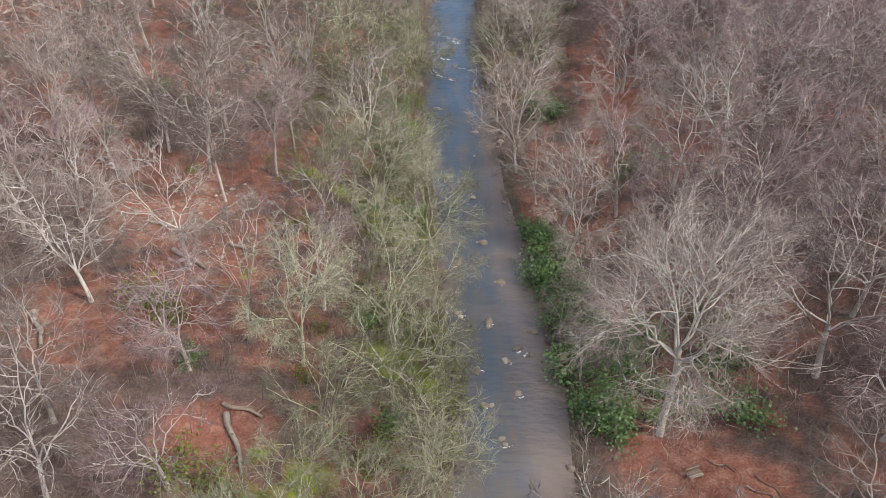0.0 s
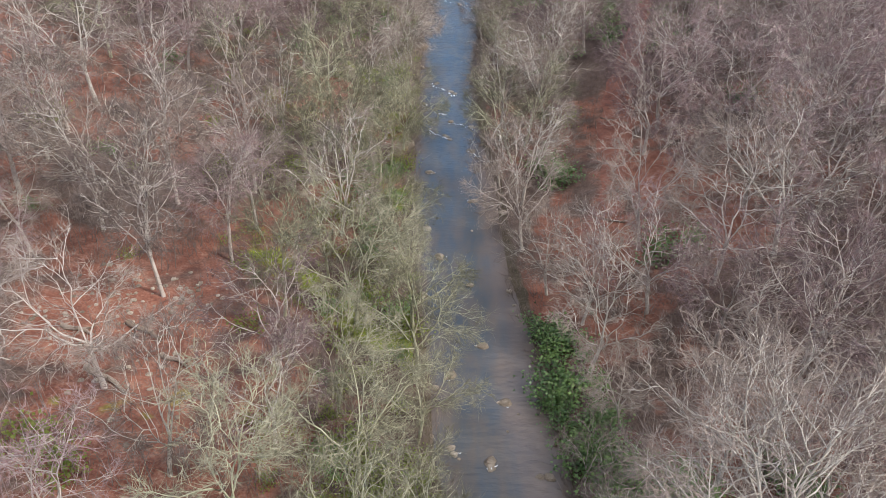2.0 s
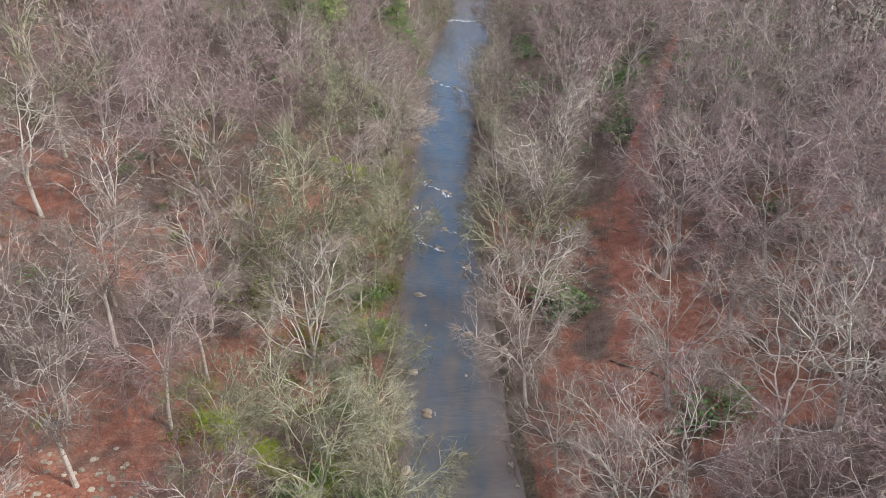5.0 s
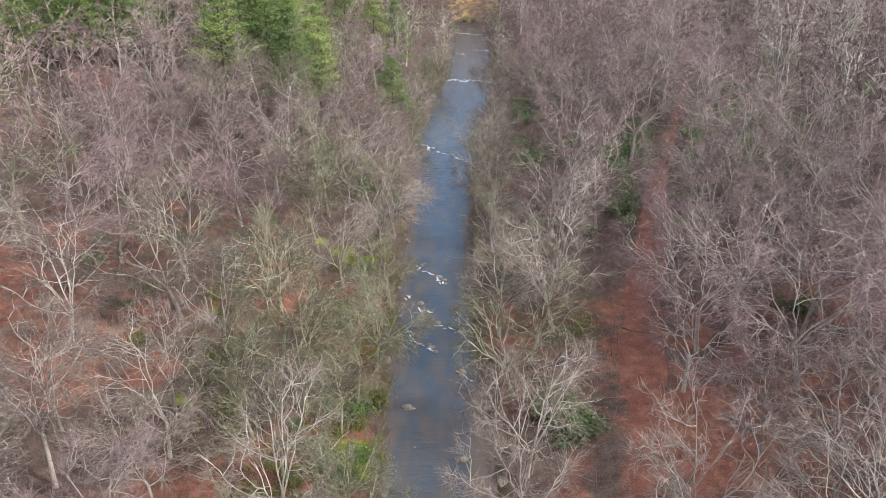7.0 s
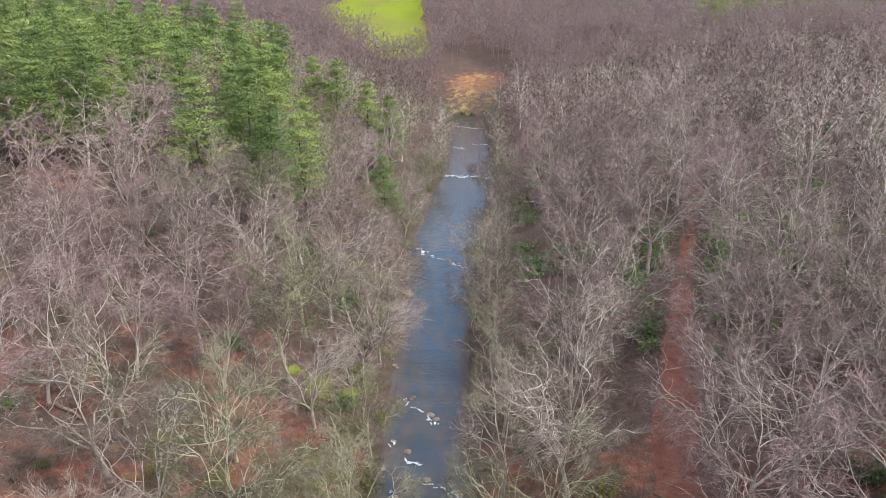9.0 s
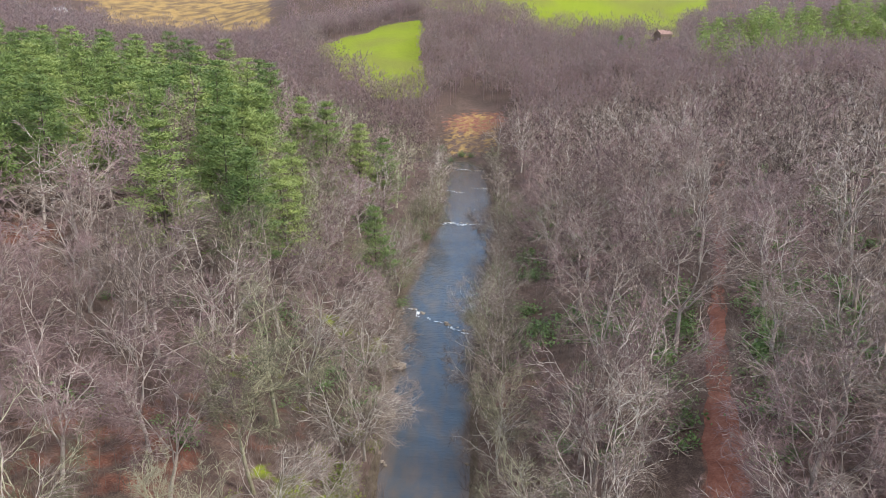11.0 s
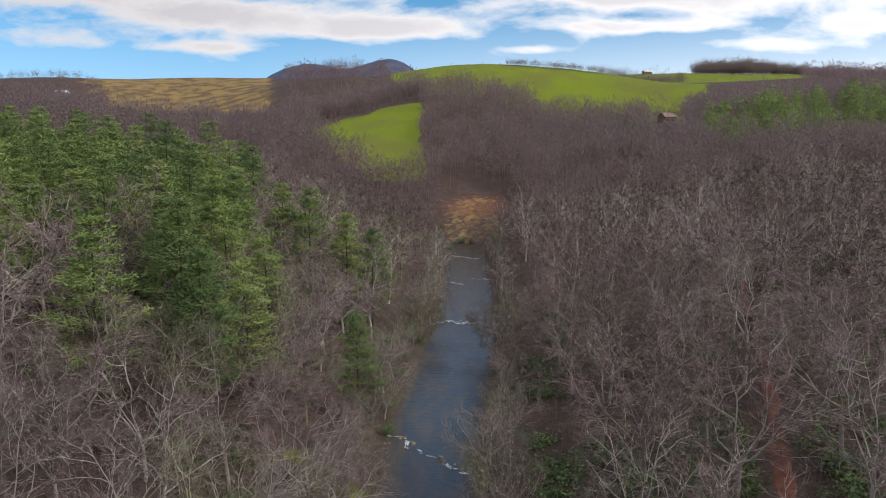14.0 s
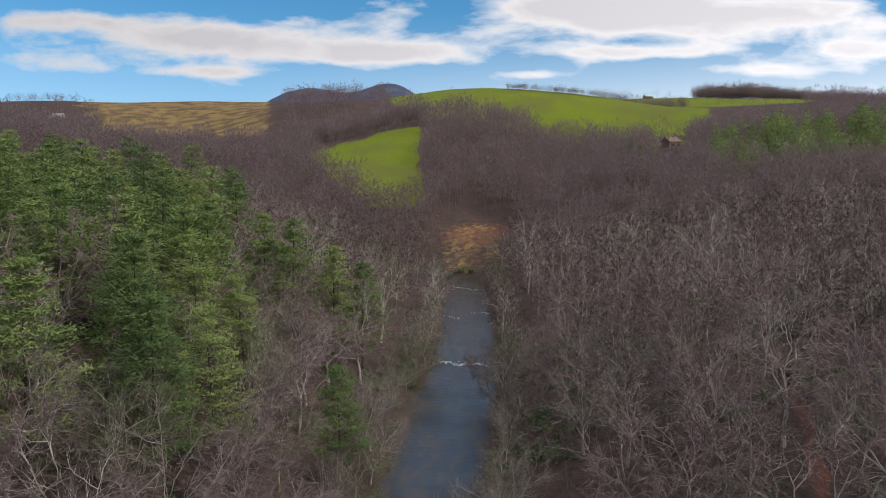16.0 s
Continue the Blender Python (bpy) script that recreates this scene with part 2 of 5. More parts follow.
def ground_material():
    """Leaf litter, blended by the painted cover attribute to grass, straw, moss and bare wet bank."""
    m = bpy.data.materials.new("forest_floor")
    m.use_nodes = True
    n, l = m.node_tree.nodes, m.node_tree.links
    p = n["Principled BSDF"]
    p.inputs["Roughness"].default_value, p.inputs["Specular IOR Level"].default_value = 0.95, 0.15
    geo = n.new("ShaderNodeNewGeometry")

    def noise_at(scale, detail=4.0):
        t = n.new("ShaderNodeTexNoise")
        t.inputs["Scale"].default_value, t.inputs["Detail"].default_value = scale, detail
        l.new(geo.outputs["Position"], t.inputs["Vector"])
        return t.outputs["Fac"]

    def ramp(fac, stops):
        r = n.new("ShaderNodeValToRGB")
        r.color_ramp.elements[0].position, r.color_ramp.elements[0].color = stops[0][0], (*stops[0][1], 1)
        r.color_ramp.elements[1].position, r.color_ramp.elements[1].color = stops[-1][0], (*stops[-1][1], 1)
        for pos, col in stops[1:-1]:
            r.color_ramp.elements.new(pos).color = (*col, 1)
        l.new(fac, r.inputs[0])
        return r.outputs[0]

    def mix(fac, a, b):
        x = n.new("ShaderNodeMix"); x.data_type = "RGBA"
        l.new(fac, x.inputs["Factor"]); l.new(a, x.inputs["A"]); l.new(b, x.inputs["B"])
        return x.outputs["Result"]

    coarse, mid, fine = noise_at(0.09), noise_at(0.9), noise_at(5.0, 6.0)
    both = n.new("ShaderNodeMix"); both.inputs["Factor"].default_value = 0.5
    l.new(mid, both.inputs["A"]); l.new(fine, both.inputs["B"])
    litter_a = ramp(both.outputs["Result"], [(0.3, (0.046, 0.031, 0.025)), (0.5, (0.086, 0.060, 0.049)), (0.68, (0.140, 0.104, 0.086))])
    litter_b = ramp(both.outputs["Result"], [(0.3, (0.058, 0.038, 0.032)), (0.5, (0.104, 0.070, 0.058)), (0.68, (0.168, 0.120, 0.100))])
    litter_c = ramp(both.outputs["Result"], [(0.3, (0.105, 0.040, 0.028)), (0.5, (0.200, 0.084, 0.058)), (0.68, (0.295, 0.165, 0.118))])
    sw = ramp(coarse, [(0.42, (0, 0, 0)), (0.58, (1, 1, 1))])
    col = mix(sw, litter_a, litter_b)
    att = n.new("ShaderNodeAttribute"); att.attribute_name = "cover"
    patch = n.new("ShaderNodeAttribute"); patch.attribute_name = "patches"
    pk = n.new("ShaderNodeSeparateColor"); l.new(patch.outputs["Color"], pk.inputs[0])
    edge = noise_at(0.35)
    sc = n.new("ShaderNodeMath"); sc.operation = "ADD"
    l.new(pk.outputs["Red"], sc.inputs[0]); l.new(edge, sc.inputs[1])
    col = mix(ramp(sc.outputs[0], [(0.75, (0, 0, 0)), (1.2, (1, 1, 1))]), col, litter_c)
    # far wooded mountains: tree colour with the blue of distance haze mixed in
    hazy_canopy = ramp(noise_at(0.02, 8.0), [(0.3, (0.060, 0.072, 0.115)), (0.5, (0.088, 0.100, 0.150)), (0.7, (0.125, 0.132, 0.178))])
    col = mix(pk.outputs["Green"], col, hazy_canopy)
    grass = ramp(both.outputs["Result"], [(0.3, (0.092, 0.122, 0.009)), (0.5, (0.175, 0.222, 0.015)), (0.7, (0.265, 0.300, 0.034))])
    grass_b = ramp(both.outputs["Result"], [(0.3, (0.085, 0.098, 0.016)), (0.5, (0.158, 0.172, 0.030)), (0.7, (0.250, 0.245, 0.058))])
    grass = mix(ramp(noise_at(0.022, 5.0), [(0.40, (0, 0, 0)), (0.62, (1, 1, 1))]), grass, grass_b)
    straw = ramp(both.outputs["Result"], [(0.3, (0.16, 0.100, 0.040)), (0.5, (0.29, 0.190, 0.072)), (0.7, (0.42, 0.300, 0.13))])
    scrub = ramp(both.outputs["Result"], [(0.3, (0.09, 0.06, 0.035)), (0.5, (0.15, 0.10, 0.055)), (0.7, (0.22, 0.16, 0.09))])
    straw = mix(ramp(noise_at(0.06, 6.0), [(0.44, (0, 0, 0)), (0.58, (1, 1, 1))]), straw, scrub)
    bank = ramp(both.outputs["Result"], [(0.3, (0.045, 0.038, 0.026)), (0.5, (0.090, 0.071, 0.049)), (0.7, (0.165, 0.135, 0.098))])
    rgb = n.new("ShaderNodeSeparateColor")
    l.new(att.outputs["Color"], rgb.inputs[0])
    for k, c in (("Red", grass), ("Green", straw), ("Blue", bank)):
        s = n.new("ShaderNodeMath"); s.operation = "ADD"
        l.new(rgb.outputs[k], s.inputs[0]); l.new(edge, s.inputs[1])
        col = mix(ramp(s.outputs[0], [(0.85, (0, 0, 0)), (1.12, (1, 1, 1))]), col, c)
    l.new(col, p.inputs["Base Color"])
    b = n.new("ShaderNodeBump"); b.inputs["Strength"].default_value, b.inputs["Distance"].default_value = 0.7, 0.15
    l.new(fine, b.inputs["Height"]); l.new(b.outputs[0], p.inputs["Normal"])
    return m


def water_material():
    m = bpy.data.materials.new("river_water")
    m.use_nodes = True
    n, l = m.node_tree.nodes, m.node_tree.links
    p = n["Principled BSDF"]
    p.inputs["Roughness"].default_value, p.inputs["IOR"].default_value = 0.10, 1.40
    geo = n.new("ShaderNodeNewGeometry")
    t = n.new("ShaderNodeTexNoise"); t.inputs["Scale"].default_value, t.inputs["Detail"].default_value = 0.30, 7
    mp = n.new("ShaderNodeMapping"); mp.inputs["Scale"].default_value = (1.6, 0.5, 1)
    l.new(geo.outputs["Position"], mp.inputs[0]); l.new(mp.outputs[0], t.inputs["Vector"])
    r = n.new("ShaderNodeValToRGB")
    r.color_ramp.elements[0].position, r.color_ramp.elements[0].color = 0.36, (0.066, 0.076, 0.088, 1)
    r.color_ramp.elements[1].position, r.color_ramp.elements[1].color = 0.66, (0.10, 0.083, 0.068, 1)
    l.new(t.outputs["Fac"], r.inputs[0]); l.new(r.outputs[0], p.inputs["Base Color"])
    sh = n.new("ShaderNodeAttribute"); sh.attribute_name = "shallow"
    wide = n.new("ShaderNodeMath"); wide.operation = "MULTIPLY_ADD"; wide.inputs[1].default_value = 0.7; wide.inputs[2].default_value = -0.35
    l.new(t.outputs["Fac"], wide.inputs[0])
    near = n.new("ShaderNodeMath"); near.operation = "ADD"; near.use_clamp = True
    l.new(sh.outputs["Fac"], near.inputs[0]); l.new(wide.outputs[0], near.inputs[1])
    mud = n.new("ShaderNodeMix"); mud.data_type = "RGBA"; mud.inputs["B"].default_value = (0.160, 0.124, 0.106, 1)
    l.new(near.outputs[0], mud.inputs["Factor"]); l.new(r.outputs[0], mud.inputs["A"]); l.new(mud.outputs["Result"], p.inputs["Base Color"])
    w = n.new("ShaderNodeTexNoise"); w.inputs["Scale"].default_value, w.inputs["Detail"].default_value = 1.1, 6
    mp2 = n.new("ShaderNodeMapping"); mp2.inputs["Scale"].default_value = (0.7, 1.4, 1)
    l.new(geo.outputs["Position"], mp2.inputs[0]); l.new(mp2.outputs[0], w.inputs["Vector"])
    b = n.new("ShaderNodeBump"); b.inputs["Strength"].default_value, b.inputs["Distance"].default_value = 0.7, 0.15
    l.new(w.outputs["Fac"], b.inputs["Height"]); l.new(b.outputs[0], p.inputs["Normal"])
    return m


GROUND, WATER = ground_material(), water_material()


# ---- terrain ----
# the river's middle line and half width
RIVER = np.array([(16, -120, 5.0), (11, -40, 4.6), (6.4, 10, 4.8), (5.1, 36, 4.9), (5.6, 48, 4.8), (4.4, 57, 5.0), (3.1, 72, 5.0), (1.8, 81, 4.9),
                  (0.9, 95, 5.4), (0.3, 110, 5.3), (-0.6, 123, 4.9), (-0.6, 141, 4.8), (-0.6, 166, 5.8), (-0.3, 184, 6.4), (0.2, 208, 7.6),
                  (2.6, 240, 8.3), (6.0, 277, 8.3), (7.2, 334, 8.2), (7.2, 384, 8.4), (1.0, 404, 8.0), (-18, 416, 7.5), (-60, 424, 7.0), (-140, 436, 7.0)])
TRAIL = np.array([(19, 92), (21.5, 104), (23, 113), (25.5, 125), (29.0, 136), (33.5, 152), (37, 164), (46.5, 192), (55.5, 217), (68, 261), (88, 310)])


def to_line(x, y, line):
    """Distance to a polyline, and the place along it as (segment, share)."""
    best = np.full(x.shape, 1e9)
    seg = np.zeros(x.shape)
    for i in range(len(line) - 1):
        a, b = line[i, :2], line[i + 1, :2]
        d = b - a
        s = np.clip(((x - a[0]) * d[0] + (y - a[1]) * d[1]) / (d @ d), 0, 1)
        dist = np.hypot(x - a[0] - s * d[0], y - a[1] - s * d[1])
        near = dist < best
        best, seg = np.where(near, dist, best), np.where(near, i + s, seg)
    return best, seg


def from_river(x, y):
    """Metres from the water's edge, negative in the channel."""
    d, s = to_line(x, y, RIVER)
    return d - np.interp(s, np.arange(len(RIVER)), RIVER[:, 2])


def step(a, b, v):
    s = np.clip((v - a) / (b - a), 0, 1)
    return s * s * (3 - 2 * s)


def waves(x, y, size, seed=0.0):
    """Smooth rolling noise from summed sines, about -1 to 1."""
    u, v = x / size + seed, y / size - 1.7 * seed
    return (np.sin(u * 1.3 + 1.9 * np.sin(v * 0.7)) + np.sin(v * 1.7 + 1.3 * np.sin(u * 1.1 + seed)) + np.sin((u + v) * 2.3 + seed * 3) * 0.5) / 2.5


# open spots on the forest floor: x, y, radius
OPEN = [(20, 35, 8), (-23, 62, 7), (-32, 67, 7), (-18, 39, 5), (-36, 48, 4), (18, 88, 8), (27, 96, 7), (30, 82, 6), (-30, 71, 5), (-24, 74, 4),
        (-38, 103, 5), (24, 104, 6), (14, 97, 4), (31, 96, 5), (46, 117, 6), (-50, 119, 5), (-29, 107, 4), (-70, 193, 7), (-20, 133, 4), (12, 452, 17)]

# hills: middle x, y, radius across, radius along, height
HILLS = [(-330, 1110, 125, 150, 5), (-205, 2650, 170, 300, 186), (-535, 2700, 215, 320, 184), (480, 1560, 420, 260, 62), (-20, 715, 85, 120, 20),
         (-130, 900, 110, 90, 30), (20, 760, 80, 90, 10), (20, 1070, 130, 80, 20), (150, 1050, 120, 60, 8), (-560, 1150, 180, 200, -5), (-180, 380, 90, 110, 10), (230, 590, 130, 110, 12),
         (120, 480, 70, 70, 6), (-620, 560, 250, 300, 60), (620, 620, 250, 320, 50), (430, 820, 180, 160, 18)]


def height(x, y):
    x, y = np.asarray(x, float), np.asarray(y, float)
    d = from_river(x, y)
    valley = np.interp(y, [-400, 395, 440, 490, 545, 700, 800, 880, 950, 1000, 1060, 1120, 1300, 1800, 4000], [0, 0, 4, 13, 28, 53, 52, 60, 88, 104, 115, 117, 116, 100, 100])
    valley = np.where(d < 30, valley * step(0, 30, d), valley)
    side = np.maximum(d - 9, 0)
    left = np.interp(y, [0, 110, 160, 200, 260, 330, 420, 520, 700], [0.16, 0.17, 0.26, 0.36, 0.44, 0.42, 0.26, 0.05, 0.0])
    right = np.interp(y, [0, 110, 180, 320, 420, 520, 700], [0.19, 0.20, 0.27, 0.26, 0.22, 0.06, 0.0])
    slope = np.where(x < 5, left, right)
    rise = 48 * (1 - np.exp(-side * slope / 48))
    h = 0.9 * step(-0.4, 2.6, d) + 0.8 * step(2, 12, d) + valley + rise
    for cx, cy, rx, ry, top in HILLS:
        h = h + top * np.exp(-((x - cx) / rx) ** 2 - ((y - cy) / ry) ** 2)
    far = step(20, 120, d)
    h = h + waves(x, y, 150, 1.2) * 9 * step(1500, 2200, y) + waves(x, y, 70, 2.7) * 3.5 * step(600, 1000, y)
    h = h + waves(x, y, 90, 0.4) * 3.0 * far + waves(x, y, 11, 2.0) * 0.35 * step(1, 8, d) + waves(x, y, 3.1, 5.0) * 0.12 * step(0, 4, d)
    return np.where(d < 0, np.minimum(h, -0.9 + 1.1 * step(-1.6, 0.4, d)), h)


def z_at(x, y):
    return float(height(np.array([x]), np.array([y]))[0])


def field_cover(x, y):
    """Shares of grass and straw on the open hillsides, and of wet bank by the river."""
    d = from_river(x, y)
    # fields are laid out on bearings from the valley's mouth
    b = (x - 3.8) / np.maximum(y - 110, 1.0)
    D = y - 110
    wob = waves(x, y, 60, 3.0) * 0.01
    low = np.interp(b, [-0.21, -0.177, -0.147, -0.124, -0.093, -0.045], [522, 440, 415, 386, 374, 388]) + 5 * waves(x, y, 9, 1.1)
    top = np.interp(b, [-0.21, -0.162, -0.116, -0.086, -0.05], [520, 548, 566, 574, 576])
    near_field = step(-0.043, -0.056, b + 0.5 * wob + 0.006 * waves(x, y, 14, 2.2)) * step(0, 12, D - low) * step(0, 8, top - D) * (b > -0.21)
    foot = np.interp(b, [-0.1, 0.0, 0.09, 0.13, 0.2, 0.3, 0.345], [835, 810, 760, 700, 700, 735, 790])
    hill_field = step(-0.10, -0.08, b) * step(0.345, 0.315, b) * step(0, 20, D - foot + 900 * wob) * step(1040, 1020, D + 120 * b)
    back_field = step(0.17, 0.20, b) * step(0.49, 0.46, b) * step(1130, 1160, D) * step(1420, 1400, D)
    tan_field = step(-0.51, -0.48, b) * step(-0.245, -0.27, b) * step(700, 740, D + 1500 * wob) * step(1010, 990, D)
    tan_top = tan_field * step(950, 975, D)
    grass = np.maximum.reduce([near_field, hill_field, back_field, tan_top])
    straw = np.maximum(tan_field, 0.42 * step(30, 14, np.hypot((x - 11) * 1.35, (y - 440) * 0.7) + 3 * waves(x, y, 6, 0.3)))
    bank = step(1.6, 0.2, d)
    grass = np.maximum(grass, 0.5 * step(50, 2, d) * (x < 5) * (y < 200) * step(0.0, 0.7, waves(x, y, 6, 7.0)))
    return grass, straw, bank, np.maximum.reduce([near_field, hill_field, back_field, tan_field])


def spaced(lo, hi, dense_lo, dense_hi, cell, grow):
    """Grid lines: even in the dense stretch, growing outward to both ends."""
    mid = list(np.arange(dense_lo, dense_hi + cell, cell))
    out, c = [], cell
    v = mid[-1]
    while v < hi:
        c *= grow; v += c; out.append(min(v, hi))
    back, c, v = [], cell, dense_lo
    while v > lo:
        c *= grow; v -= c; back.append(max(v, lo))
    return np.array(back[::-1] + mid + out)


def mesh_from(name, verts, faces, mat=None, smooth=True):
    """A mesh from arrays: verts (n, 3), and faces as one (m, 3) or (m, 4) array."""
    me = bpy.data.meshes.new(name)
    verts, faces = np.asarray(verts, np.float32), np.asarray(faces, np.int32)
    k = faces.shape[1]
    me.vertices.add(len(verts)); me.loops.add(faces.size); me.polygons.add(len(faces))
    me.vertices.foreach_set("co", verts.ravel())
    me.loops.foreach_set("vertex_index", faces.ravel())
    me.polygons.foreach_set("loop_start", np.arange(0, faces.size, k, dtype=np.int32))
    me.polygons.foreach_set("use_smooth", np.full(len(faces), smooth))
    me.update(calc_edges=True)
    if mat:
        me.materials.append(mat)
    return me


def grid_faces(nx, ny):
    i = np.arange(nx - 1)[None, :] + nx * np.arange(ny - 1)[:, None]
    i = i.ravel()
    return np.stack([i, i + 1, i + nx + 1, i + nx], 1)


xs = spaced(-3200, 3200, -75, 75, 1.25, 1.09)
ys = spaced(-500, 4600, 0, 300, 1.6, 1.05)
gx, gy = np.meshgrid(xs, ys)
gz = height(gx, gy)
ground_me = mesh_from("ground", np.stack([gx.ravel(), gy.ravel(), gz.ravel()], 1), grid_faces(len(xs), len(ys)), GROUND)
g_grass, g_straw, g_bank, _ = field_cover(gx.ravel(), gy.ravel())
paint = ground_me.color_attributes.new("cover", "FLOAT_COLOR", "POINT")
paint.data.foreach_set("color", np.stack([g_grass, g_straw, g_bank, np.ones_like(g_bank)], 1).astype(np.float32).ravel())
red_floor = np.zeros(gx.size)
for ox, oy, orad in OPEN:
    red_floor = np.maximum(red_floor, 0.62 * step(orad * 1.5, orad * 0.3, np.hypot(gx.ravel() - ox, gy.ravel() - oy) + 2.5 * waves(gx.ravel(), gy.ravel(), 4.5, 1.0)))
tdist = to_line(gx.ravel(), gy.ravel(), TRAIL)[0]
red_floor = np.maximum(red_floor, 0.45 * step(4, 1.2, tdist) * (gy.ravel() < 150))
red_floor = np.maximum(red_floor, 0.40 * step(-0.1, 0.8, waves(gx.ravel(), gy.ravel(), 17, 6.0)) * step(220, 130, gy.ravel()))
red_floor = np.maximum(red_floor, 0.47 * step(-0.7, 0.4, waves(gx.ravel(), gy.ravel(), 9, 3.0)) * np.where(gx.ravel() < 5, step(2, -8, gx.ravel()) * step(190, 120, gy.ravel()), 0.9 * step(140, 110, gy.ravel())))
# red: rust-red litter; green: far mountains that get the haze-blue tree colour
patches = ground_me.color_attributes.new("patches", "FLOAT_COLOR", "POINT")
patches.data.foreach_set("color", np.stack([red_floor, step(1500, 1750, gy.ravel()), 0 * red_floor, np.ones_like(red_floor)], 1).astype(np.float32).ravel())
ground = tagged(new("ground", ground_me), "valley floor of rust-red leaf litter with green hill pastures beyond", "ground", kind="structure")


def strip(line, halves, every=1.5, across=13, z=None, lift=0.05, ragged=0.0):
    """A ribbon along a polyline: level at z, or laid on the ground and lifted."""
    pts = []
    for i in range(len(line) - 1):
        k = max(2, int(np.hypot(*(line[i + 1, :2] - line[i, :2])) / every))
        for s in range(k):
            pts.append((*(line[i, :2] + (line[i + 1, :2] - line[i, :2]) * s / k), halves[i] + (halves[i + 1] - halves[i]) * s / k))
    pts.append((*line[-1, :2], halves[-1]))
    pts = np.array(pts)
    for _ in range(6):
        pts[1:-1] = (pts[:-2] + 2 * pts[1:-1] + pts[2:]) / 4
    tan = np.gradient(pts[:, :2], axis=0)
    tan /= np.linalg.norm(tan, axis=1)[:, None]
    side = np.stack([tan[:, 1], -tan[:, 0]], 1)
    u = np.linspace(-1, 1, across)
    wid = pts[:, 2][:, None] * u[None, :]
    if ragged:
        k = np.arange(len(pts))
        wob = np.sin(k * 0.9) * np.sin(k * 0.37 + 1) * ragged
        wid = wid + wob[:, None] * u[None, :]
    x, y = pts[:, 0][:, None] + side[:, 0][:, None] * wid, pts[:, 1][:, None] + side[:, 1][:, None] * wid
    zz = np.full(x.shape, z) if z is not None else height(x, y) + lift * (1 - np.abs(u[None, :]) ** 6 * 2.2)
    return np.stack([x.ravel(), y.ravel(), zz.ravel()], 1), grid_faces(across, len(pts))


rv, rf = strip(RIVER, RIVER[:, 2] + 0.5, 1.2, 15, z=0.0)
rv[:, 2] += waves(rv[:, 0], rv[:, 1], 4.0, 2.0) * 0.012
river_me = mesh_from("river", rv, rf, WATER)
bed = -from_river(rv[:, 0], rv[:, 1])
shore = river_me.attributes.new("shallow", "FLOAT", "POINT")
mid_x = np.interp(rv[:, 1], RIVER[:19, 1], RIVER[:19, 0])
bar = 0.8 * step(-0.5, 2.5, rv[:, 0] - mid_x) * step(80, 60, rv[:, 1])
shore.data.foreach_set("value", np.maximum(bar, step(np.where((rv[:, 0] > mid_x) & (rv[:, 1] < 112), 4.0, 1.8), 0.2, bed) * np.where((rv[:, 0] > mid_x) & (rv[:, 1] < 112), 0.85, 0.4)).astype(np.float32))
river = tagged(new("river", river_me), "shallow grey-blue river with rippled reflecting surface", "river", kind="structure")

TRACK = material("red_track", [(0.3, (0.100, 0.038, 0.027)), (0.5, (0.182, 0.072, 0.050)), (0.7, (0.260, 0.132, 0.094))], 0.7, 7, 0.95, 0.5)
tv, tf = strip(TRAIL, np.array([1.4, 2.2, 2.8, 2.8, 2.6, 2.2, 1.6, 1.2, 1.1, 1.0, 0.9]), 1.5, 9, lift=0.10, ragged=0.5)
track = tagged(new("track", mesh_from("track", tv, tf, TRACK)), "leaf-covered red dirt track through the woods", "track", kind="structure")


# ---- trees ----
class Bits:
    """Collects vertices and triangles."""
    def __init__(self):
        self.v, self.f = [], []

    def tube(self, pts, radii, sides):
        base = len(self.v)
        for i, p in enumerate(pts):
            d = (pts[min(i + 1, len(pts) - 1)] - pts[max(i - 1, 0)]).normalized()
            a = d.orthogonal().normalized()
            b = d.cross(a)
            for k in range(sides):
                t = 2 * math.pi * k / sides
                self.v.append(p + (a * math.cos(t) + b * math.sin(t)) * radii[i])
        for i in range(len(pts) - 1):
            for k in range(sides):
                q, r = base + i * sides + k, base + i * sides + (k + 1) % sides
                self.f.append((q, r, r + sides)); self.f.append((q, r + sides, q + sides))

    def spike(self, p, q, r):
        d = (q - p).normalized()
        a = d.orthogonal().normalized() * r
        b = d.cross(a)
        k = len(self.v)
        self.v += [p + a, p - a * 0.5 + b * 0.87, p - a * 0.5 - b * 0.87, q]
        self.f += [(k, k + 1, k + 3), (k + 1, k + 2, k + 3), (k + 2, k, k + 3)]

    def blade(self, p, q, r, n):
        a = (q - p).cross(n).normalized() * r
        k = len(self.v)
        self.v += [p + a, p - a, q]
        self.f.append((k, k + 1, k + 2))

    def leaf(self, p, d, n, size, slim=0.45):
        s = d.cross(n).normalized() * size * slim
        k = len(self.v)
        self.v += [p, p + d * size * 0.5 + s, p + d * size, p + d * size * 0.5 - s]
        self.f += [(k, k + 1, k + 2), (k, k + 2, k + 3)]

    def mesh(self, name, mat):
        return mesh_from(name, np.array([tuple(v) for v in self.v]), np.array(self.f), mat)


def bend(rng, p, d, length, segs, wander, up):
    """A wandering line of points from p along d, drawn upward."""
    pts, d = [p.copy()], d.normalized()
    for _ in range(segs):
        d = (d + Vector((rng.gauss(0, wander), rng.gauss(0, wander), rng.gauss(0, wander) + up))).normalized()
        pts.append(pts[-1] + d * (length / segs))
    return pts


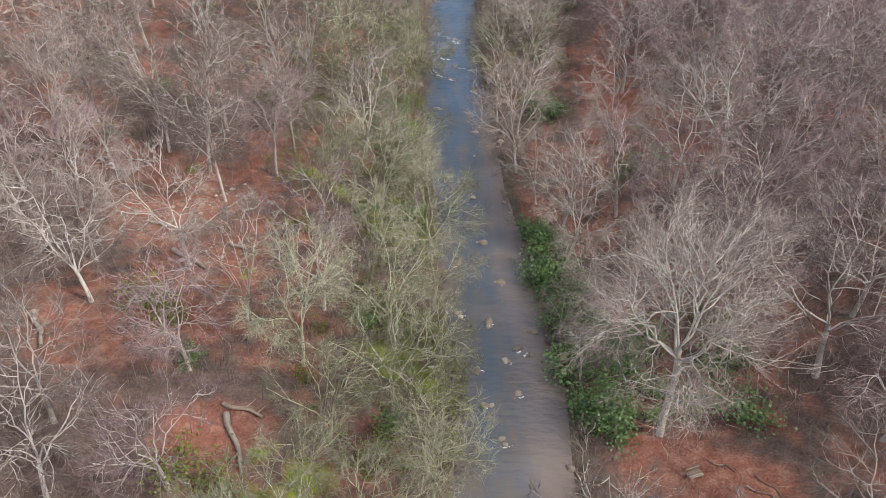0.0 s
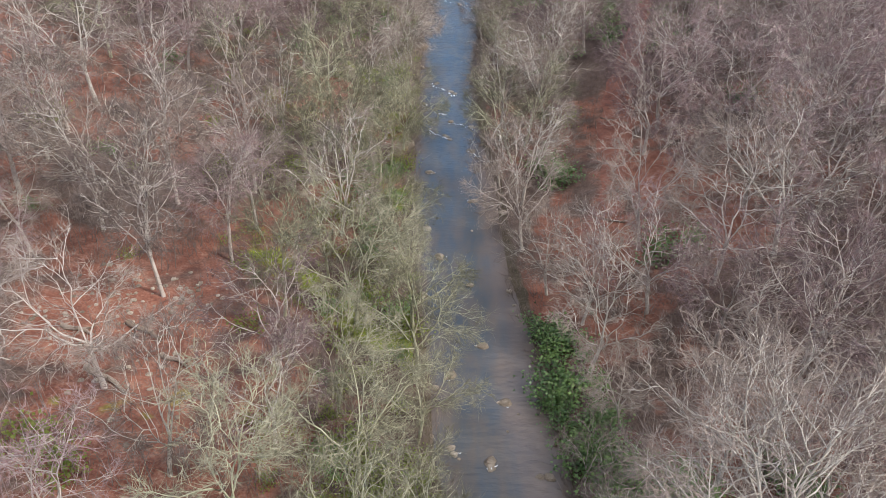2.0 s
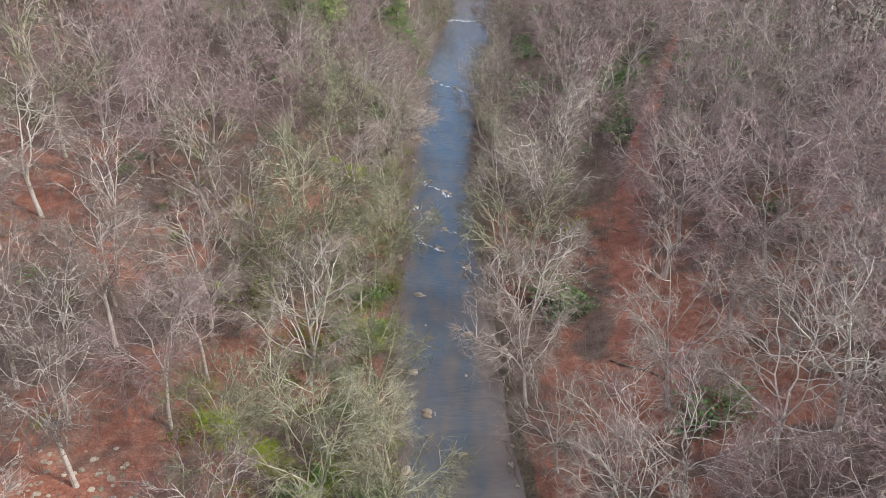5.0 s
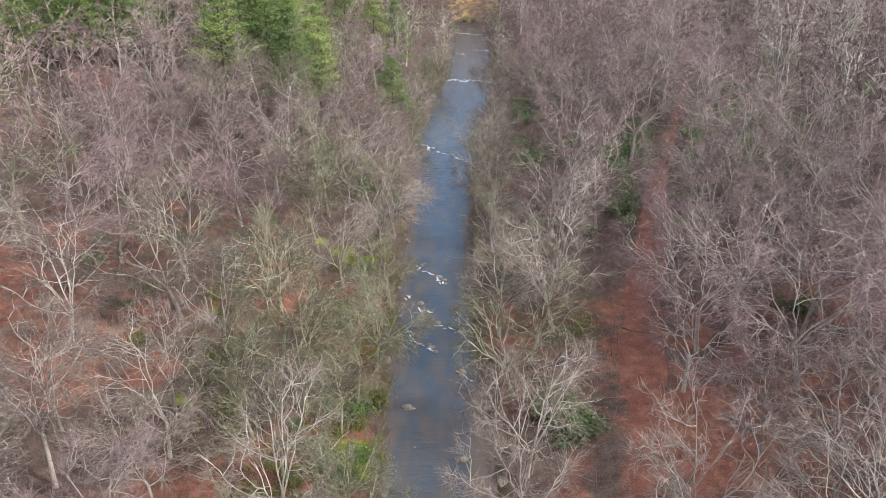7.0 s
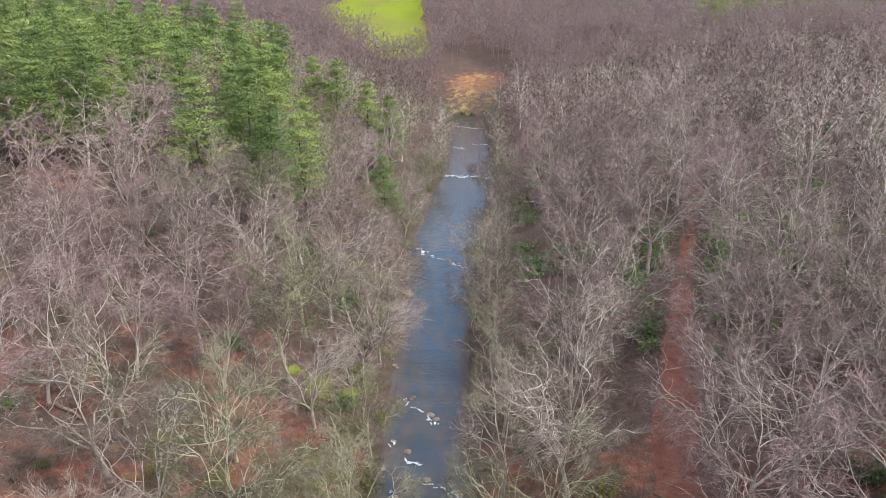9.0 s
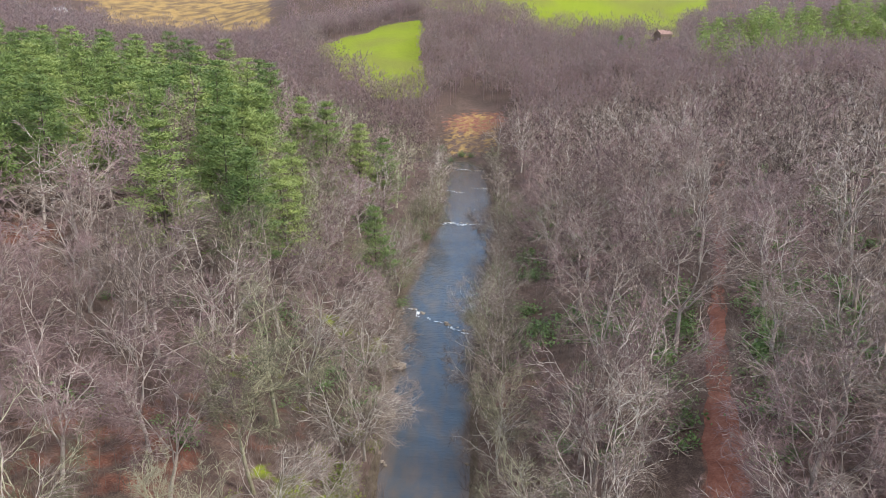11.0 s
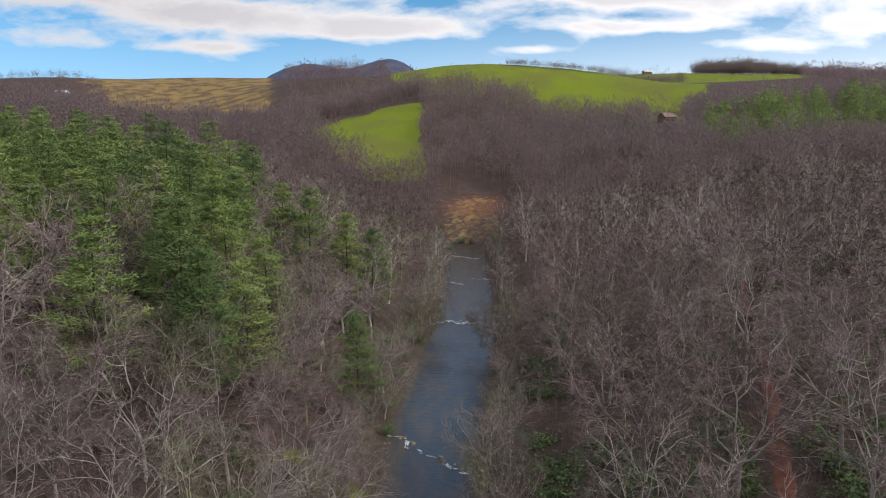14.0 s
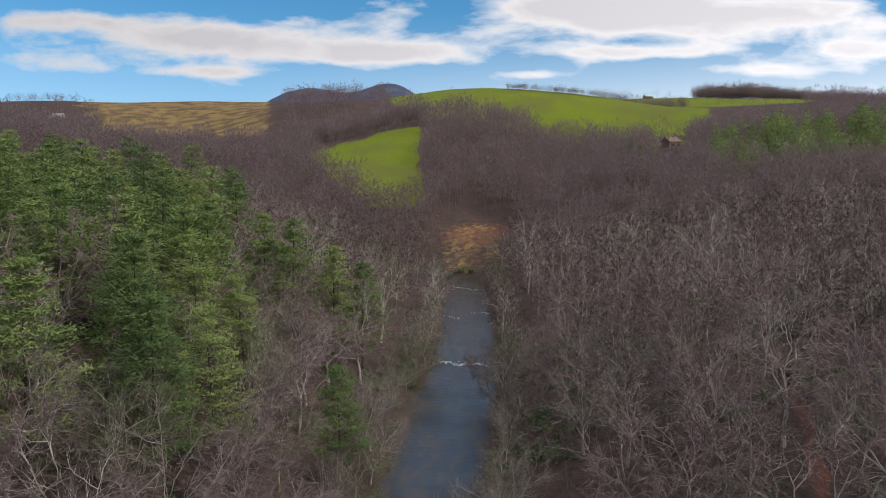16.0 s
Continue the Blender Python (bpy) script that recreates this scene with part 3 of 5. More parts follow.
def around(rng, d, angle):
    """A direction at an angle from d, at a random turn about it."""
    a = d.orthogonal().normalized()
    b = d.cross(a)
    t = rng.uniform(0, 2 * math.pi)
    return (d * math.cos(angle) + (a * math.cos(t) + b * math.sin(t)) * math.sin(angle)).normalized()


def zigzag(rng, p, d, length, segs, kink, up):
    """A crooked line of points: each stretch turns off the last and is drawn back to the first direction."""
    pts, d = [p.copy()], d.normalized()
    e = d.copy()
    for _ in range(segs):
        e = (e * 0.6 + d * 0.4 + Vector((rng.gauss(0, kink), rng.gauss(0, kink), rng.gauss(0, kink) + up))).normalized()
        pts.append(pts[-1] + e * (length / segs))
    return pts


def on_line(line, g):
    """Point and direction at the share g of a line."""
    k = len(line) - 1
    i = min(int(g * k), k - 1)
    return line[i].lerp(line[i + 1], g * k - i), (line[i + 1] - line[i]).normalized()


def crown_tree_parts(seed, tall, reach, bole=0.3, mains=5, seconds=7, thirds=7, fourths=3, twigs=4, thick=1.0, twig_r=0.011, spread=(28, 66), level=0):
    """A leafless tree: crooked limbs fork out of the bole and branch four times over into fine twigs, inside an uneven rounded crown."""
    rng = random.Random(seed)
    wood, fine = Bits(), Bits()
    r0 = 0.0125 * tall * thick
    trunk = bend(rng, Vector((0, 0, -0.8)), Vector((rng.gauss(0, 0.05), rng.gauss(0, 0.05), 1)), tall * bole + 0.8, 4, 0.05, 0.05)
    wood.tube(trunk, [r0 * 1.45, r0 * 1.05, r0 * 0.95, r0 * 0.88, r0 * 0.8], (7, 4, 3)[level])
    cz = tall * max(0.55, bole + 0.12)
    mid = Vector((trunk[-1].x * 0.7, trunk[-1].y * 0.7, cz))
    lobe = [rng.uniform(0, 6.28) for _ in range(3)]

    def room(p, d):
        """Length from p along d to the crown's uneven shell."""
        q = p - mid
        t = math.atan2(q.y + d.y * reach, q.x + d.x * reach)
        w = reach * (1 + 0.16 * math.sin(2 * t + lobe[0]) + 0.11 * math.sin(3 * t + lobe[1]) + 0.08 * math.sin(5 * t + lobe[2]))
        h = (tall - cz) * (1 + 0.1 * math.sin(3 * t + lobe[2])) if q.z + d.z * reach * 0.5 > 0 else cz - tall * bole * 0.95
        a = Vector((q.x / w, q.y / w, q.z / h)); b = Vector((d.x / w, d.y / w, d.z / h))
        bb, ab, aa = b.dot(b), a.dot(b), a.dot(a) - 1
        disc = ab * ab - bb * aa
        return max((-ab + math.sqrt(disc)) / bb, 0.02 * tall) if disc > 0 else 0.03 * tall

    def outward(q, e, lo, hi):
        """The better of three side directions: the one that leaves the crown's middle."""
        away = (q - mid).normalized()
        return max((around(rng, e, radians(rng.uniform(lo, hi))) for _ in range(3)), key=lambda c: c.dot(away) + rng.gauss(0, 0.35))

    def normal():
        return Vector((rng.gauss(0, 1), rng.gauss(0, 1), rng.gauss(0, 1)))
    turn = rng.uniform(0, 6.28)
    for j in range(mains):
        a = turn + 2 * math.pi * (j + rng.uniform(-0.3, 0.3)) / max(mains - 1, 1)
        tilt = radians(rng.uniform(*spread)) if j else radians(rng.uniform(2, 12))
        d = Vector((math.cos(a) * math.sin(tilt), math.sin(a) * math.sin(tilt), math.cos(tilt)))
        start = trunk[-1] if j < 2 else trunk[-2].lerp(trunk[-1], rng.uniform(0.1, 1.0))
        ln1 = room(start, d) * rng.uniform(0.86, 1.0)
        line = zigzag(rng, start, d, ln1, 8, 0.2, 0.05)
        r1 = r0 * rng.uniform(0.34, 0.50)
        if level == 0:
            wood.tube(line, [r1 * (1 - 0.1 * k) for k in range(9)], 4)
        elif level == 1:
            wood.tube(line[::2], [r1, r1 * 0.8, r1 * 0.6, r1 * 0.4, r1 * 0.2], 3)
        else:
            wood.spike(line[0], line[5], r1); wood.spike(line[4], line[8], r1 * 0.6)
        for s in range(seconds):
            g = 0.14 + 0.84 * (s + rng.random()) / seconds
            q, e = on_line(line, g)
            d2 = outward(q, e, 32, 74)
            ln2 = min(room(q, d2) * rng.uniform(0.85, 1.05), ln1 * (0.78 - 0.36 * g) * rng.uniform(0.8, 1.25))
            limb = zigzag(rng, q, d2, ln2, 6, 0.25, 0.05)
            r2 = max(r1 * (0.60 - 0.36 * g), 0.045)
            if level == 0:
                wood.tube([limb[0], limb[1], limb[2], limb[3], limb[4], limb[6]], [r2, r2 * 0.88, r2 * 0.76, r2 * 0.64, r2 * 0.5, r2 * 0.25], 3)
            elif level == 1:
                wood.spike(limb[0], limb[3], r2); wood.spike(limb[2], limb[6], r2 * 0.8)
            else:
                wood.spike(limb[0], limb[6], r2)
            for b in range(thirds):
                h = 0.16 + 0.84 * (b + rng.random()) / thirds
                o, e2 = on_line(limb, h)
                d3 = outward(o, e2, 28, 72)
                ln3 = min(room(o, d3) + 0.02 * tall, ln2 * rng.uniform(0.28, 0.55)) + 0.015 * tall
                sub = zigzag(rng, o, d3, ln3, 2, 0.3, 0.06)
                r3 = max(r2 * 0.48, 0.027)
                if level == 0:
                    wood.spike(sub[0], sub[1] + (sub[1] - sub[0]) * 0.25, r3); wood.spike(sub[1], sub[2], r3 * 0.75)
                else:
                    wood.blade(sub[0], sub[2], (0, 0.044, 0.06)[level], normal())
                for c in range(fourths):
                    v, e3 = on_line(sub, 0.1 + 0.9 * (c + rng.random()) / fourths)
                    d4 = around(rng, e3, radians(rng.uniform(20, 62)))
                    tip = v + d4 * rng.uniform(0.025, 0.07) * tall
                    if level == 0:
                        fine.blade(v, tip, twig_r * 1.5, normal())
                    for w in range(twigs):
                        f = v.lerp(tip, 0.1 + 0.9 * (w + rng.random()) / twigs)
                        td = around(rng, (d4 + Vector((0, 0, 0.25))).normalized(), radians(rng.uniform(12, 62)))
                        fine.blade(f, f + td * rng.uniform(0.03, 0.085) * tall, twig_r, normal())
    return wood, fine


def thing(name, label, category, group, parts, at=None):
    """An Empty at the base, with one mesh object a part."""
    root = tagged(new(name), label, category, group)
    for pname, me, plabel in parts:
        ob = new(pname, me)
        ob.parent = root
        if plabel:
            ob["label"] = plabel
    if at:
        root.matrix_basis = at
    return root


SPECIES = []   # (root, wood arrays, twig arrays, twig material key)
for key, bark, twig, label in (("plain", BARK, TWIG, "tall leafless grey-brown tree with fine bare twigs"),
                               ("pale", BARK_PALE, TWIG, "leafless tree with pale whitish limbs and brown twigs"),
                               ("moss", BARK_MOSS, TWIG_MOSS, "leafless riverside tree with yellow-green lichened branches"),
                               ("mauve", BARK, TWIG_MAUVE, "leafless tree with a haze of mauve-brown twigs")):
    for v in range(3):
        tall = (18.0, 19.0, 18.0)[v]
        wood, fine = crown_tree_parts(11 + 7 * len(SPECIES), tall, (7.6, 4.8, 6.2)[v], (0.28, 0.30, 0.24)[v], (6, 5, 6)[v], (7, 7, 6)[v], 6, 3, 5, (1.1, 0.85, 0.95)[v], 0.020, ((30, 68), (12, 38), (22, 55))[v])
        SPECIES.append((key, label, wood.mesh("trunk", bark), fine.mesh("crown", twig), tall))


wood, fine = crown_tree_parts(77, 20.5, 9.8, 0.44, 9, 10, 9, 4, 4, 1.15, 0.013, (25, 74))
SPECIES.append(("pale", "large spreading leafless tree with pale grey trunk and limbs", wood.mesh("trunk", BARK_PALE), fine.mesh("crown", TWIG), 20.5))


def far_tree(seed, tall, limbs=4, blades=54, r=0.17):
    """A small leafless tree for distant woods: a stem, a few limbs and a rounded haze of short twigs."""
    rng = random.Random(seed)
    b = Bits()
    b.spike(Vector((0, 0, -1)), Vector((rng.gauss(0, 0.4), rng.gauss(0, 0.4), tall * 0.7)), 0.2)
    mid = Vector((0, 0, tall * 0.6))
    for j in range(limbs):
        a = 2.4 * j + rng.uniform(-0.4, 0.4)
        e = mid + Vector((math.cos(a) * 0.3, math.sin(a) * 0.3, rng.uniform(-0.05, 0.32))) * tall
        b.blade(Vector((0, 0, tall * rng.uniform(0.25, 0.5))), e, r, Vector((rng.gauss(0, 1), rng.gauss(0, 1), 0.2)))
    for j in range(blades):
        d = Vector((rng.gauss(0, 1), rng.gauss(0, 1), rng.gauss(0.25, 0.8))).normalized()
        o = mid + Vector((d.x * 0.34, d.y * 0.34, d.z * 0.38)) * tall * rng.uniform(0.45, 0.95)
        b.blade(o, o + (d + Vector((rng.gauss(0, 0.6), rng.gauss(0, 0.6), rng.gauss(0.2, 0.6)))).normalized() * tall * rng.uniform(0.07, 0.14), r * 1.3, d + Vector((rng.gauss(0, 0.4), rng.gauss(0, 0.4), rng.gauss(0.3, 0.4))))
    return np.array([tuple(v) for v in b.v]), np.array(b.f)


def stand(name, template_list, places, mat, label, category):
    """Many small trees joined into one mesh, of kind stuff."""
    vs, fs, tones, base = [], [], [], 0
    rng = np.random.default_rng(5)
    for k, (x, y, z, s) in enumerate(places):
        tv_, tf_ = template_list[k % len(template_list)]
        a = rng.uniform(0, 2 * math.pi)
        c, n = math.cos(a), math.sin(a)
        v = tv_ * s * np.array([1, 1, rng.uniform(0.85, 1.2)])
        v = np.stack([v[:, 0] * c - v[:, 1] * n + x, v[:, 0] * n + v[:, 1] * c + y, v[:, 2] + z], 1)
        vs.append(v); fs.append(tf_ + base); base += len(v)
        tones.append(np.full(len(v), rng.uniform(-0.5, 0.5), np.float32))
    me = mesh_from(name, np.concatenate(vs), np.concatenate(fs), mat)
    me.attributes.new("tone", "FLOAT", "POINT").data.foreach_set("value", np.concatenate(tones))
    return tagged(new(name, me), label, category, kind="stuff")


def pine_parts(seed, tall, whorls=12, tufts=7, needles=17, size=1.0):
    """A white pine: whorls of long arms that sweep out and turn up, with flat soft plumes of needles."""
    rng = random.Random(seed)
    wood, green = Bits(), Bits()
    trunk = bend(rng, Vector((0, 0, -0.8)), Vector((0, 0, 1)), tall, 6, 0.02, 0.05)
    wood.tube(trunk, [tall * 0.0125 * (1.05 - 0.165 * i) for i in range(7)], 6)
    sides = [rng.uniform(0.75, 1.2) for _ in range(8)]
    for j in range(whorls):
        f = 0.24 + 0.75 * (j + rng.uniform(-0.2, 0.2)) / (whorls - 0.5)
        i = min(int(f * 6), 5)
        c = trunk[i].lerp(trunk[i + 1], f * 6 - i)
        n = 6 if f < 0.8 else 4
        layer = rng.uniform(0.78, 1.15)
        for k in range(n):
            a = 2 * math.pi * (k + rng.random() * 0.6) / n + j * 1.3
            reach = tall * 0.265 * min(1.0, 1.75 * (1.03 - f)) ** 0.75 * layer * sides[int(a * 1.27) % 8] * rng.uniform(0.8, 1.15)
            out = Vector((math.cos(a), math.sin(a), rng.uniform(0.0, 0.3) + 0.5 * max(f - 0.7, 0)))
            arm = bend(rng, c, out, reach, 3, 0.08, 0.12)
            wood.spike(arm[0], arm[3], 0.05)
            side = out.cross(Vector((0, 0, 1))).normalized()
            for t in range(tufts):
                g = 0.28 + 0.72 * (t + rng.random()) / tufts
                o, e = on_line(arm, g)
                o = o + side * rng.gauss(0, 0.16) * reach + Vector((0, 0, rng.uniform(-0.05, 0.3)))
                for _ in range(needles):
                    d = (Vector((rng.gauss(0, 0.8), rng.gauss(0, 0.8), rng.gauss(0.12, 0.35))) + out * 0.55).normalized()
                    nrm = out * 0.55 + Vector((rng.gauss(0, 0.28), rng.gauss(0, 0.28), rng.gauss(0.8, 0.25)))
                    q = o + Vector((rng.gauss(0, 0.6), rng.gauss(0, 0.6), rng.gauss(0, 0.22)))
                    green.blade(q, q + d * rng.uniform(0.42, 0.88) * size, 0.105 * size * size, nrm)
    return wood, green


def shrub_parts(seed, size, leaf=0.28, count=420, slim=0.42):
    rng = random.Random(seed)
    wood, green = Bits(), Bits()
    for s in range(9):
        d = Vector((rng.gauss(0, 0.7), rng.gauss(0, 0.7), 1)).normalized()
        stem = bend(rng, Vector((rng.gauss(0, 0.2), rng.gauss(0, 0.2), -0.2)), d, size * rng.uniform(0.7, 1.25), 4, 0.2, 0.03)
        wood.tube(stem, [0.045, 0.038, 0.03, 0.02, 0.01], 3)
        for t in range(count // 9):
            g = 0.25 + 0.75 * rng.random()
            m = min(int(g * 4), 3)
            o = stem[m].lerp(stem[m + 1], g * 4 - m) + Vector((rng.gauss(0, 0.22), rng.gauss(0, 0.22), rng.gauss(0, 0.16))) * size
            green.leaf(o, Vector((rng.gauss(0, 1), rng.gauss(0, 1), rng.gauss(0.2, 0.6))).normalized(), Vector((rng.gauss(0, 0.5), rng.gauss(0, 0.5), 1)), leaf * rng.uniform(0.7, 1.3), slim)
    return wood, green


SHRUBS = {}
for key, leafm, label in (("evergreen", LEAF, "dark green rhododendron thicket shrub under the trees"), ("lime", LEAF_LIME, "yellow-green budding shrub on the leaf litter")):
    SHRUBS[key] = []
    for v in range(3):
        wood, green = shrub_parts(100 + v + (7 if key == "lime" else 0), 1.9, 0.21 if key == "evergreen" else 0.2, 600 if key == "evergreen" else 380, 0.42)
        SHRUBS[key].append((wood.mesh("stem", WOOD), green.mesh("leaves", leafm), label))

PINES = []
for v in range(3):
    wood, green = pine_parts(300 + v, (26, 28, 23)[v])
    PINES.append((wood.mesh("trunk", PINE_BARK), green.mesh("crown", NEEDLE)))
for v in range(3):
    wood, green = pine_parts(310 + v, (26, 28, 23)[v], 11, 5, 9, 1.3)
    PINES.append((wood.mesh("trunk", PINE_BARK), green.mesh("crown", NEEDLE)))

ROOTS = {}


def place(key, make, x, y, scale=1.0, turn=0.0, sink=0.0, lean=(0, 0)):
    """A copy of a prototype, built at its first use, on the ground."""
    m = pose(x, y, z_at(x, y) - sink, lean[0], lean[1], turn) @ Matrix.Scale(scale, 4)
    if key not in ROOTS:
        ROOTS[key] = make()
        ROOTS[key].matrix_basis = m
        return ROOTS[key]
    ob = copy_thing(ROOTS[key], m)
    ob.matrix_basis = m
    return ob


def put_tree(k, x, y, scale=1.0, turn=0.0, lean=(0, 0)):
    key, label, wood, fine, tall = SPECIES[k]
    return place(("tree", k), lambda: thing("bare_tree", label, "tree", "bare trees of the valley", [("trunk", wood, ""), ("crown", fine, "")]), x, y, scale, turn, 0, lean)


def put_pine(k, x, y, scale=1.0, turn=0.0):
    return place(("pine", k), lambda: thing("pine_tree", "tall white pine with soft green needle plumes", "pine", "pines on the hillside", [("trunk", PINES[k][0], ""), ("crown", PINES[k][1], "")]), x, y, scale, turn)


def put_shrub(kind, k, x, y, scale=1.0, turn=0.0):
    w, g, label = SHRUBS[kind][k]
    return place(("shrub", kind, k), lambda: thing("shrub", label, "shrub", kind + " shrubs", [("stem", w, ""), ("leaves", g, "")]), x, y, scale, turn, 0.05)


# ---- planting ----
rng = random.Random(21)
TREES = []      # x, y of trees already set


CELLS = {}


def settle(x, y):
    TREES.append((x, y)); CELLS.setdefault((int(x // 8), int(y // 8)), []).append((x, y))


def free(x, y, gap):
    i, j = int(x // 8), int(y // 8)
    return all((x - a) ** 2 + (y - b) ** 2 > gap * gap for u in (i - 1, i, i + 1) for v in (j - 1, j, j + 1) for a, b in CELLS.get((u, v), ()))


def dist_river(x, y):
    return float(from_river(np.array([x]), np.array([y]))[0])


def dist_trail(x, y):
    return float(to_line(np.array([x]), np.array([y]), TRAIL)[0][0])


def in_open(x, y):
    return any((x - a) ** 2 + (y - b) ** 2 < r * r * (1.5 if a < 0 else 1.35) for a, b, r in OPEN)


def pine_ground(x, y):
    left = x < -41 - max(0, y - 245) * 0.2 and max(185, 225 + 1.6 * (x + 52)) < y < 330
    right = 130 < x < 340 and x > 3.8 + 0.335 * (y - 110) and 470 + 0.22 * (x - 130) < y < 560 + 0.25 * (x - 130)
    return left, right


def species(x, y):
    """Kind and build of a tree by where it grows."""
    d = dist_river(x, y)
    if d < 14 + 5 * float(waves(np.array([x]), np.array([y]), 7, 1.5)[0]) and x < 4 and y < 130:
        kind, build = 2, rng.choice((0, 2, 0, 1))
    elif d < 11:
        kind, build = rng.choice((1, 1, 2, 0)), rng.choice((0, 2, 2))
    elif x > 10:
        kind, build = rng.choice((3, 3, 0, 3, 1, 0)), rng.choice((0, 0, 0, 2))
    else:
        kind, build = rng.choice((0, 3, 0, 3, 1, 1, 0) if y < 125 else (3, 3, 0, 3, 2, 3)), rng.choice((1, 2, 2, 0))
    return kind * 3 + build


# the large tree at the edge of the leaf-strewn clearing, and marked trees of the banks
MARKED = ((12, 17.3, 41.3, 1.0, 40), (9, 31, 45.5, 1.1, 130), (5, 9.0, 96, 0.95, 10), (3, 7.6, 121, 0.85, 200), (5, 13.0, 73, 0.8, 90), (3, 10.2, 78, 0.6, 90),
          (8, -8.6, 72, 0.95, 30), (6, -6.4, 52, 0.85, 160), (6, -5.0, 43, 0.8, 250), (8, -9.8, 39, 0.8, 20), (9, 25.5, 106, 0.85, 60), (5, -12, 88, 0.95, 70), (2, 20.5, 84, 1.0, 5), (9, 38, 84, 1.0, 15), (9, 30, 64, 0.95, 210), (3, 24, 56, 0.9, 300),
          (2, -24, 180, 1.2, 20), (11, -33, 177, 1.15, 80), (0, -41, 172, 1.15, 140), (10, -19, 187, 1.1, 260), (2, -28, 169, 1.1, 310), (9, -14, 176, 1.0, 30), (1, -36, 164, 1.15, 75))
for k, x, y, s, a in MARKED:
    put_tree(k, x, y, s, a); settle(x, y)

# pines that stand among the bare trees below the pine wood
LONE_PINES = ((-31.5, 193, 1.0), (-27.5, 203.5, 0.84), (-12.6, 211, 0.66), (-29.5, 259, 1.05), (-36, 262, 1.0), (-22, 262, 0.95), (-16, 264, 0.9), (-31, 229, 0.78), (-38, 228, 0.9), (-39, 206, 1.1), (-41, 242, 1.1), (-43.4, 188, 1.05), (-44, 214, 1.0))
for x, y, s in LONE_PINES:
    settle(x, y)
# a slender tree that leans out over the ledge
put_tree(1, 11.3, 256, 0.8, 40, (0, -15)); settle(11.3, 256)
NEAR_ROOM = 296
plots = []
for k in range(74):
    y = 148 + 3.3 * k + rng.uniform(-1.2, 1.2)
    for side in (-1, 1):
        cx_, hw = np.interp(y, RIVER[:19, 1], RIVER[:19, 0]), np.interp(y, RIVER[:19, 1], RIVER[:19, 2])
        x = cx_ + side * (hw + rng.uniform(0.8, 5.0))
        if free(x, y, 3.0):
            settle(x, y); plots.append((x, y, 1.5))
tries = 0
while tries < 32000 and len(plots) < 2600:
    tries += 1
    y = 18 + 384 * rng.random() ** 0.8
    half = 26 + 0.62 * y
    x = 3 + rng.uniform(-half, half)
    if x < -60 and y < 30:
        continue
    d = dist_river(x, y)
    gap = (6.2 if x > 8 and y < 150 else 9.0 if x > 8 else 5.4 if d < 12 and y < 120 else 6.6 if y < 110 else 7.6) if abs(x - 3) < 60 and y < 270 else 8.2
    if d < 0.5 or dist_trail(x, y) < ((4.2 if y < 172 else 2.0) if y > 150 else (4.2 if x > np.interp(y, TRAIL[:, 1], TRAIL[:, 0]) else 8.0)) or math.hypot(x - 20, y - 35) < 9.5 or pine_ground(x, y)[0] or (in_open(x, y) and rng.random() > 0.05):
        continue
    if not free(x, y, gap):
        continue
    settle(x, y); plots.append((x, y, d))
in_near = sorted(plots, key=lambda q: abs(q[0] - 3) + max(q[1] - 215, 0) * 0.6 + max(q[1] - 80, 0) * 0.06)
nearest = set(in_near[:NEAR_ROOM - len(MARKED)])
MID = {(k, z): [] for k in ("plain", "mauve", "moss") for z in (0, 1)}
for x, y, d in plots:
    k = species(x, y)
    grown = float(np.interp(y + 0.5 * abs(x - 3), [60, 110, 160, 220], [0.86, 0.98, 1.12, 1.22]))
    size = grown * (rng.uniform(0.82, 1.12) if x > 8 else rng.uniform(0.72 if y < 130 else 0.88, 1.08)) if d > 8 else rng.uniform(0.4, 0.85)
    if (x, y, d) in nearest:
        put_tree(k, x, y, size, rng.uniform(0, 360), (rng.gauss(0, 3), rng.gauss(0, 3) + (0 if d > 3 else (9 if x < 3 else -9))))
    else:
        key = ("plain", "plain", "moss", "mauve")[k // 3]
        MID[key, 0 if y < 275 and abs(x - 3) < 40 + 0.12 * y else 1].append((x, y, z_at(x, y), size))

# the woods beyond: whole trees joined into a few stands
def pair_arrays(pair):
    out = []
    for b in pair:
        out.append((np.array([tuple(q) for q in b.v]), np.array(b.f)))
    return out


def lod(seed, tall, wide, level, spread):
    if level == 0:
        return crown_tree_parts(seed, tall, wide, 0.27, 5, 6, 5, 2, 5, 1.15, 0.042, spread, 1)
    return crown_tree_parts(seed, tall, wide, 0.3, 5, 5, 3, 1, 6, 1.15, 0.075, spread, 2)


SHAPES = {z: [pair_arrays(lod(500 + v + 10 * z, (18, 19, 18, 17)[v], (7.6, 5.0, 6.4, 5.8)[v], z, ((30, 68), (14, 42), (24, 58), (20, 50))[v])) for v in range(4)] for z in (0, 1)}
for (key, z), places in MID.items():
    if not places:
        continue
    bark, twig, word = {"plain": (BARK, TWIG, "grey-brown"), "mauve": (BARK_BROWN, TWIG_MAUVE, "mauve-brown"), "moss": (BARK_MOSS, TWIG_MOSS, "lichen-green")}[key]
    for pick, mat, pname in ((0, bark, "trunks"), (1, twig, "crowns")):
        stand("woods_" + pname, [q[pick] for q in SHAPES[z]], places, mat, "stand of leafless %s trees on the valley side" % word, "woods")

def bear_at(x, y):
    return (x - 3.8) / (y - 110)


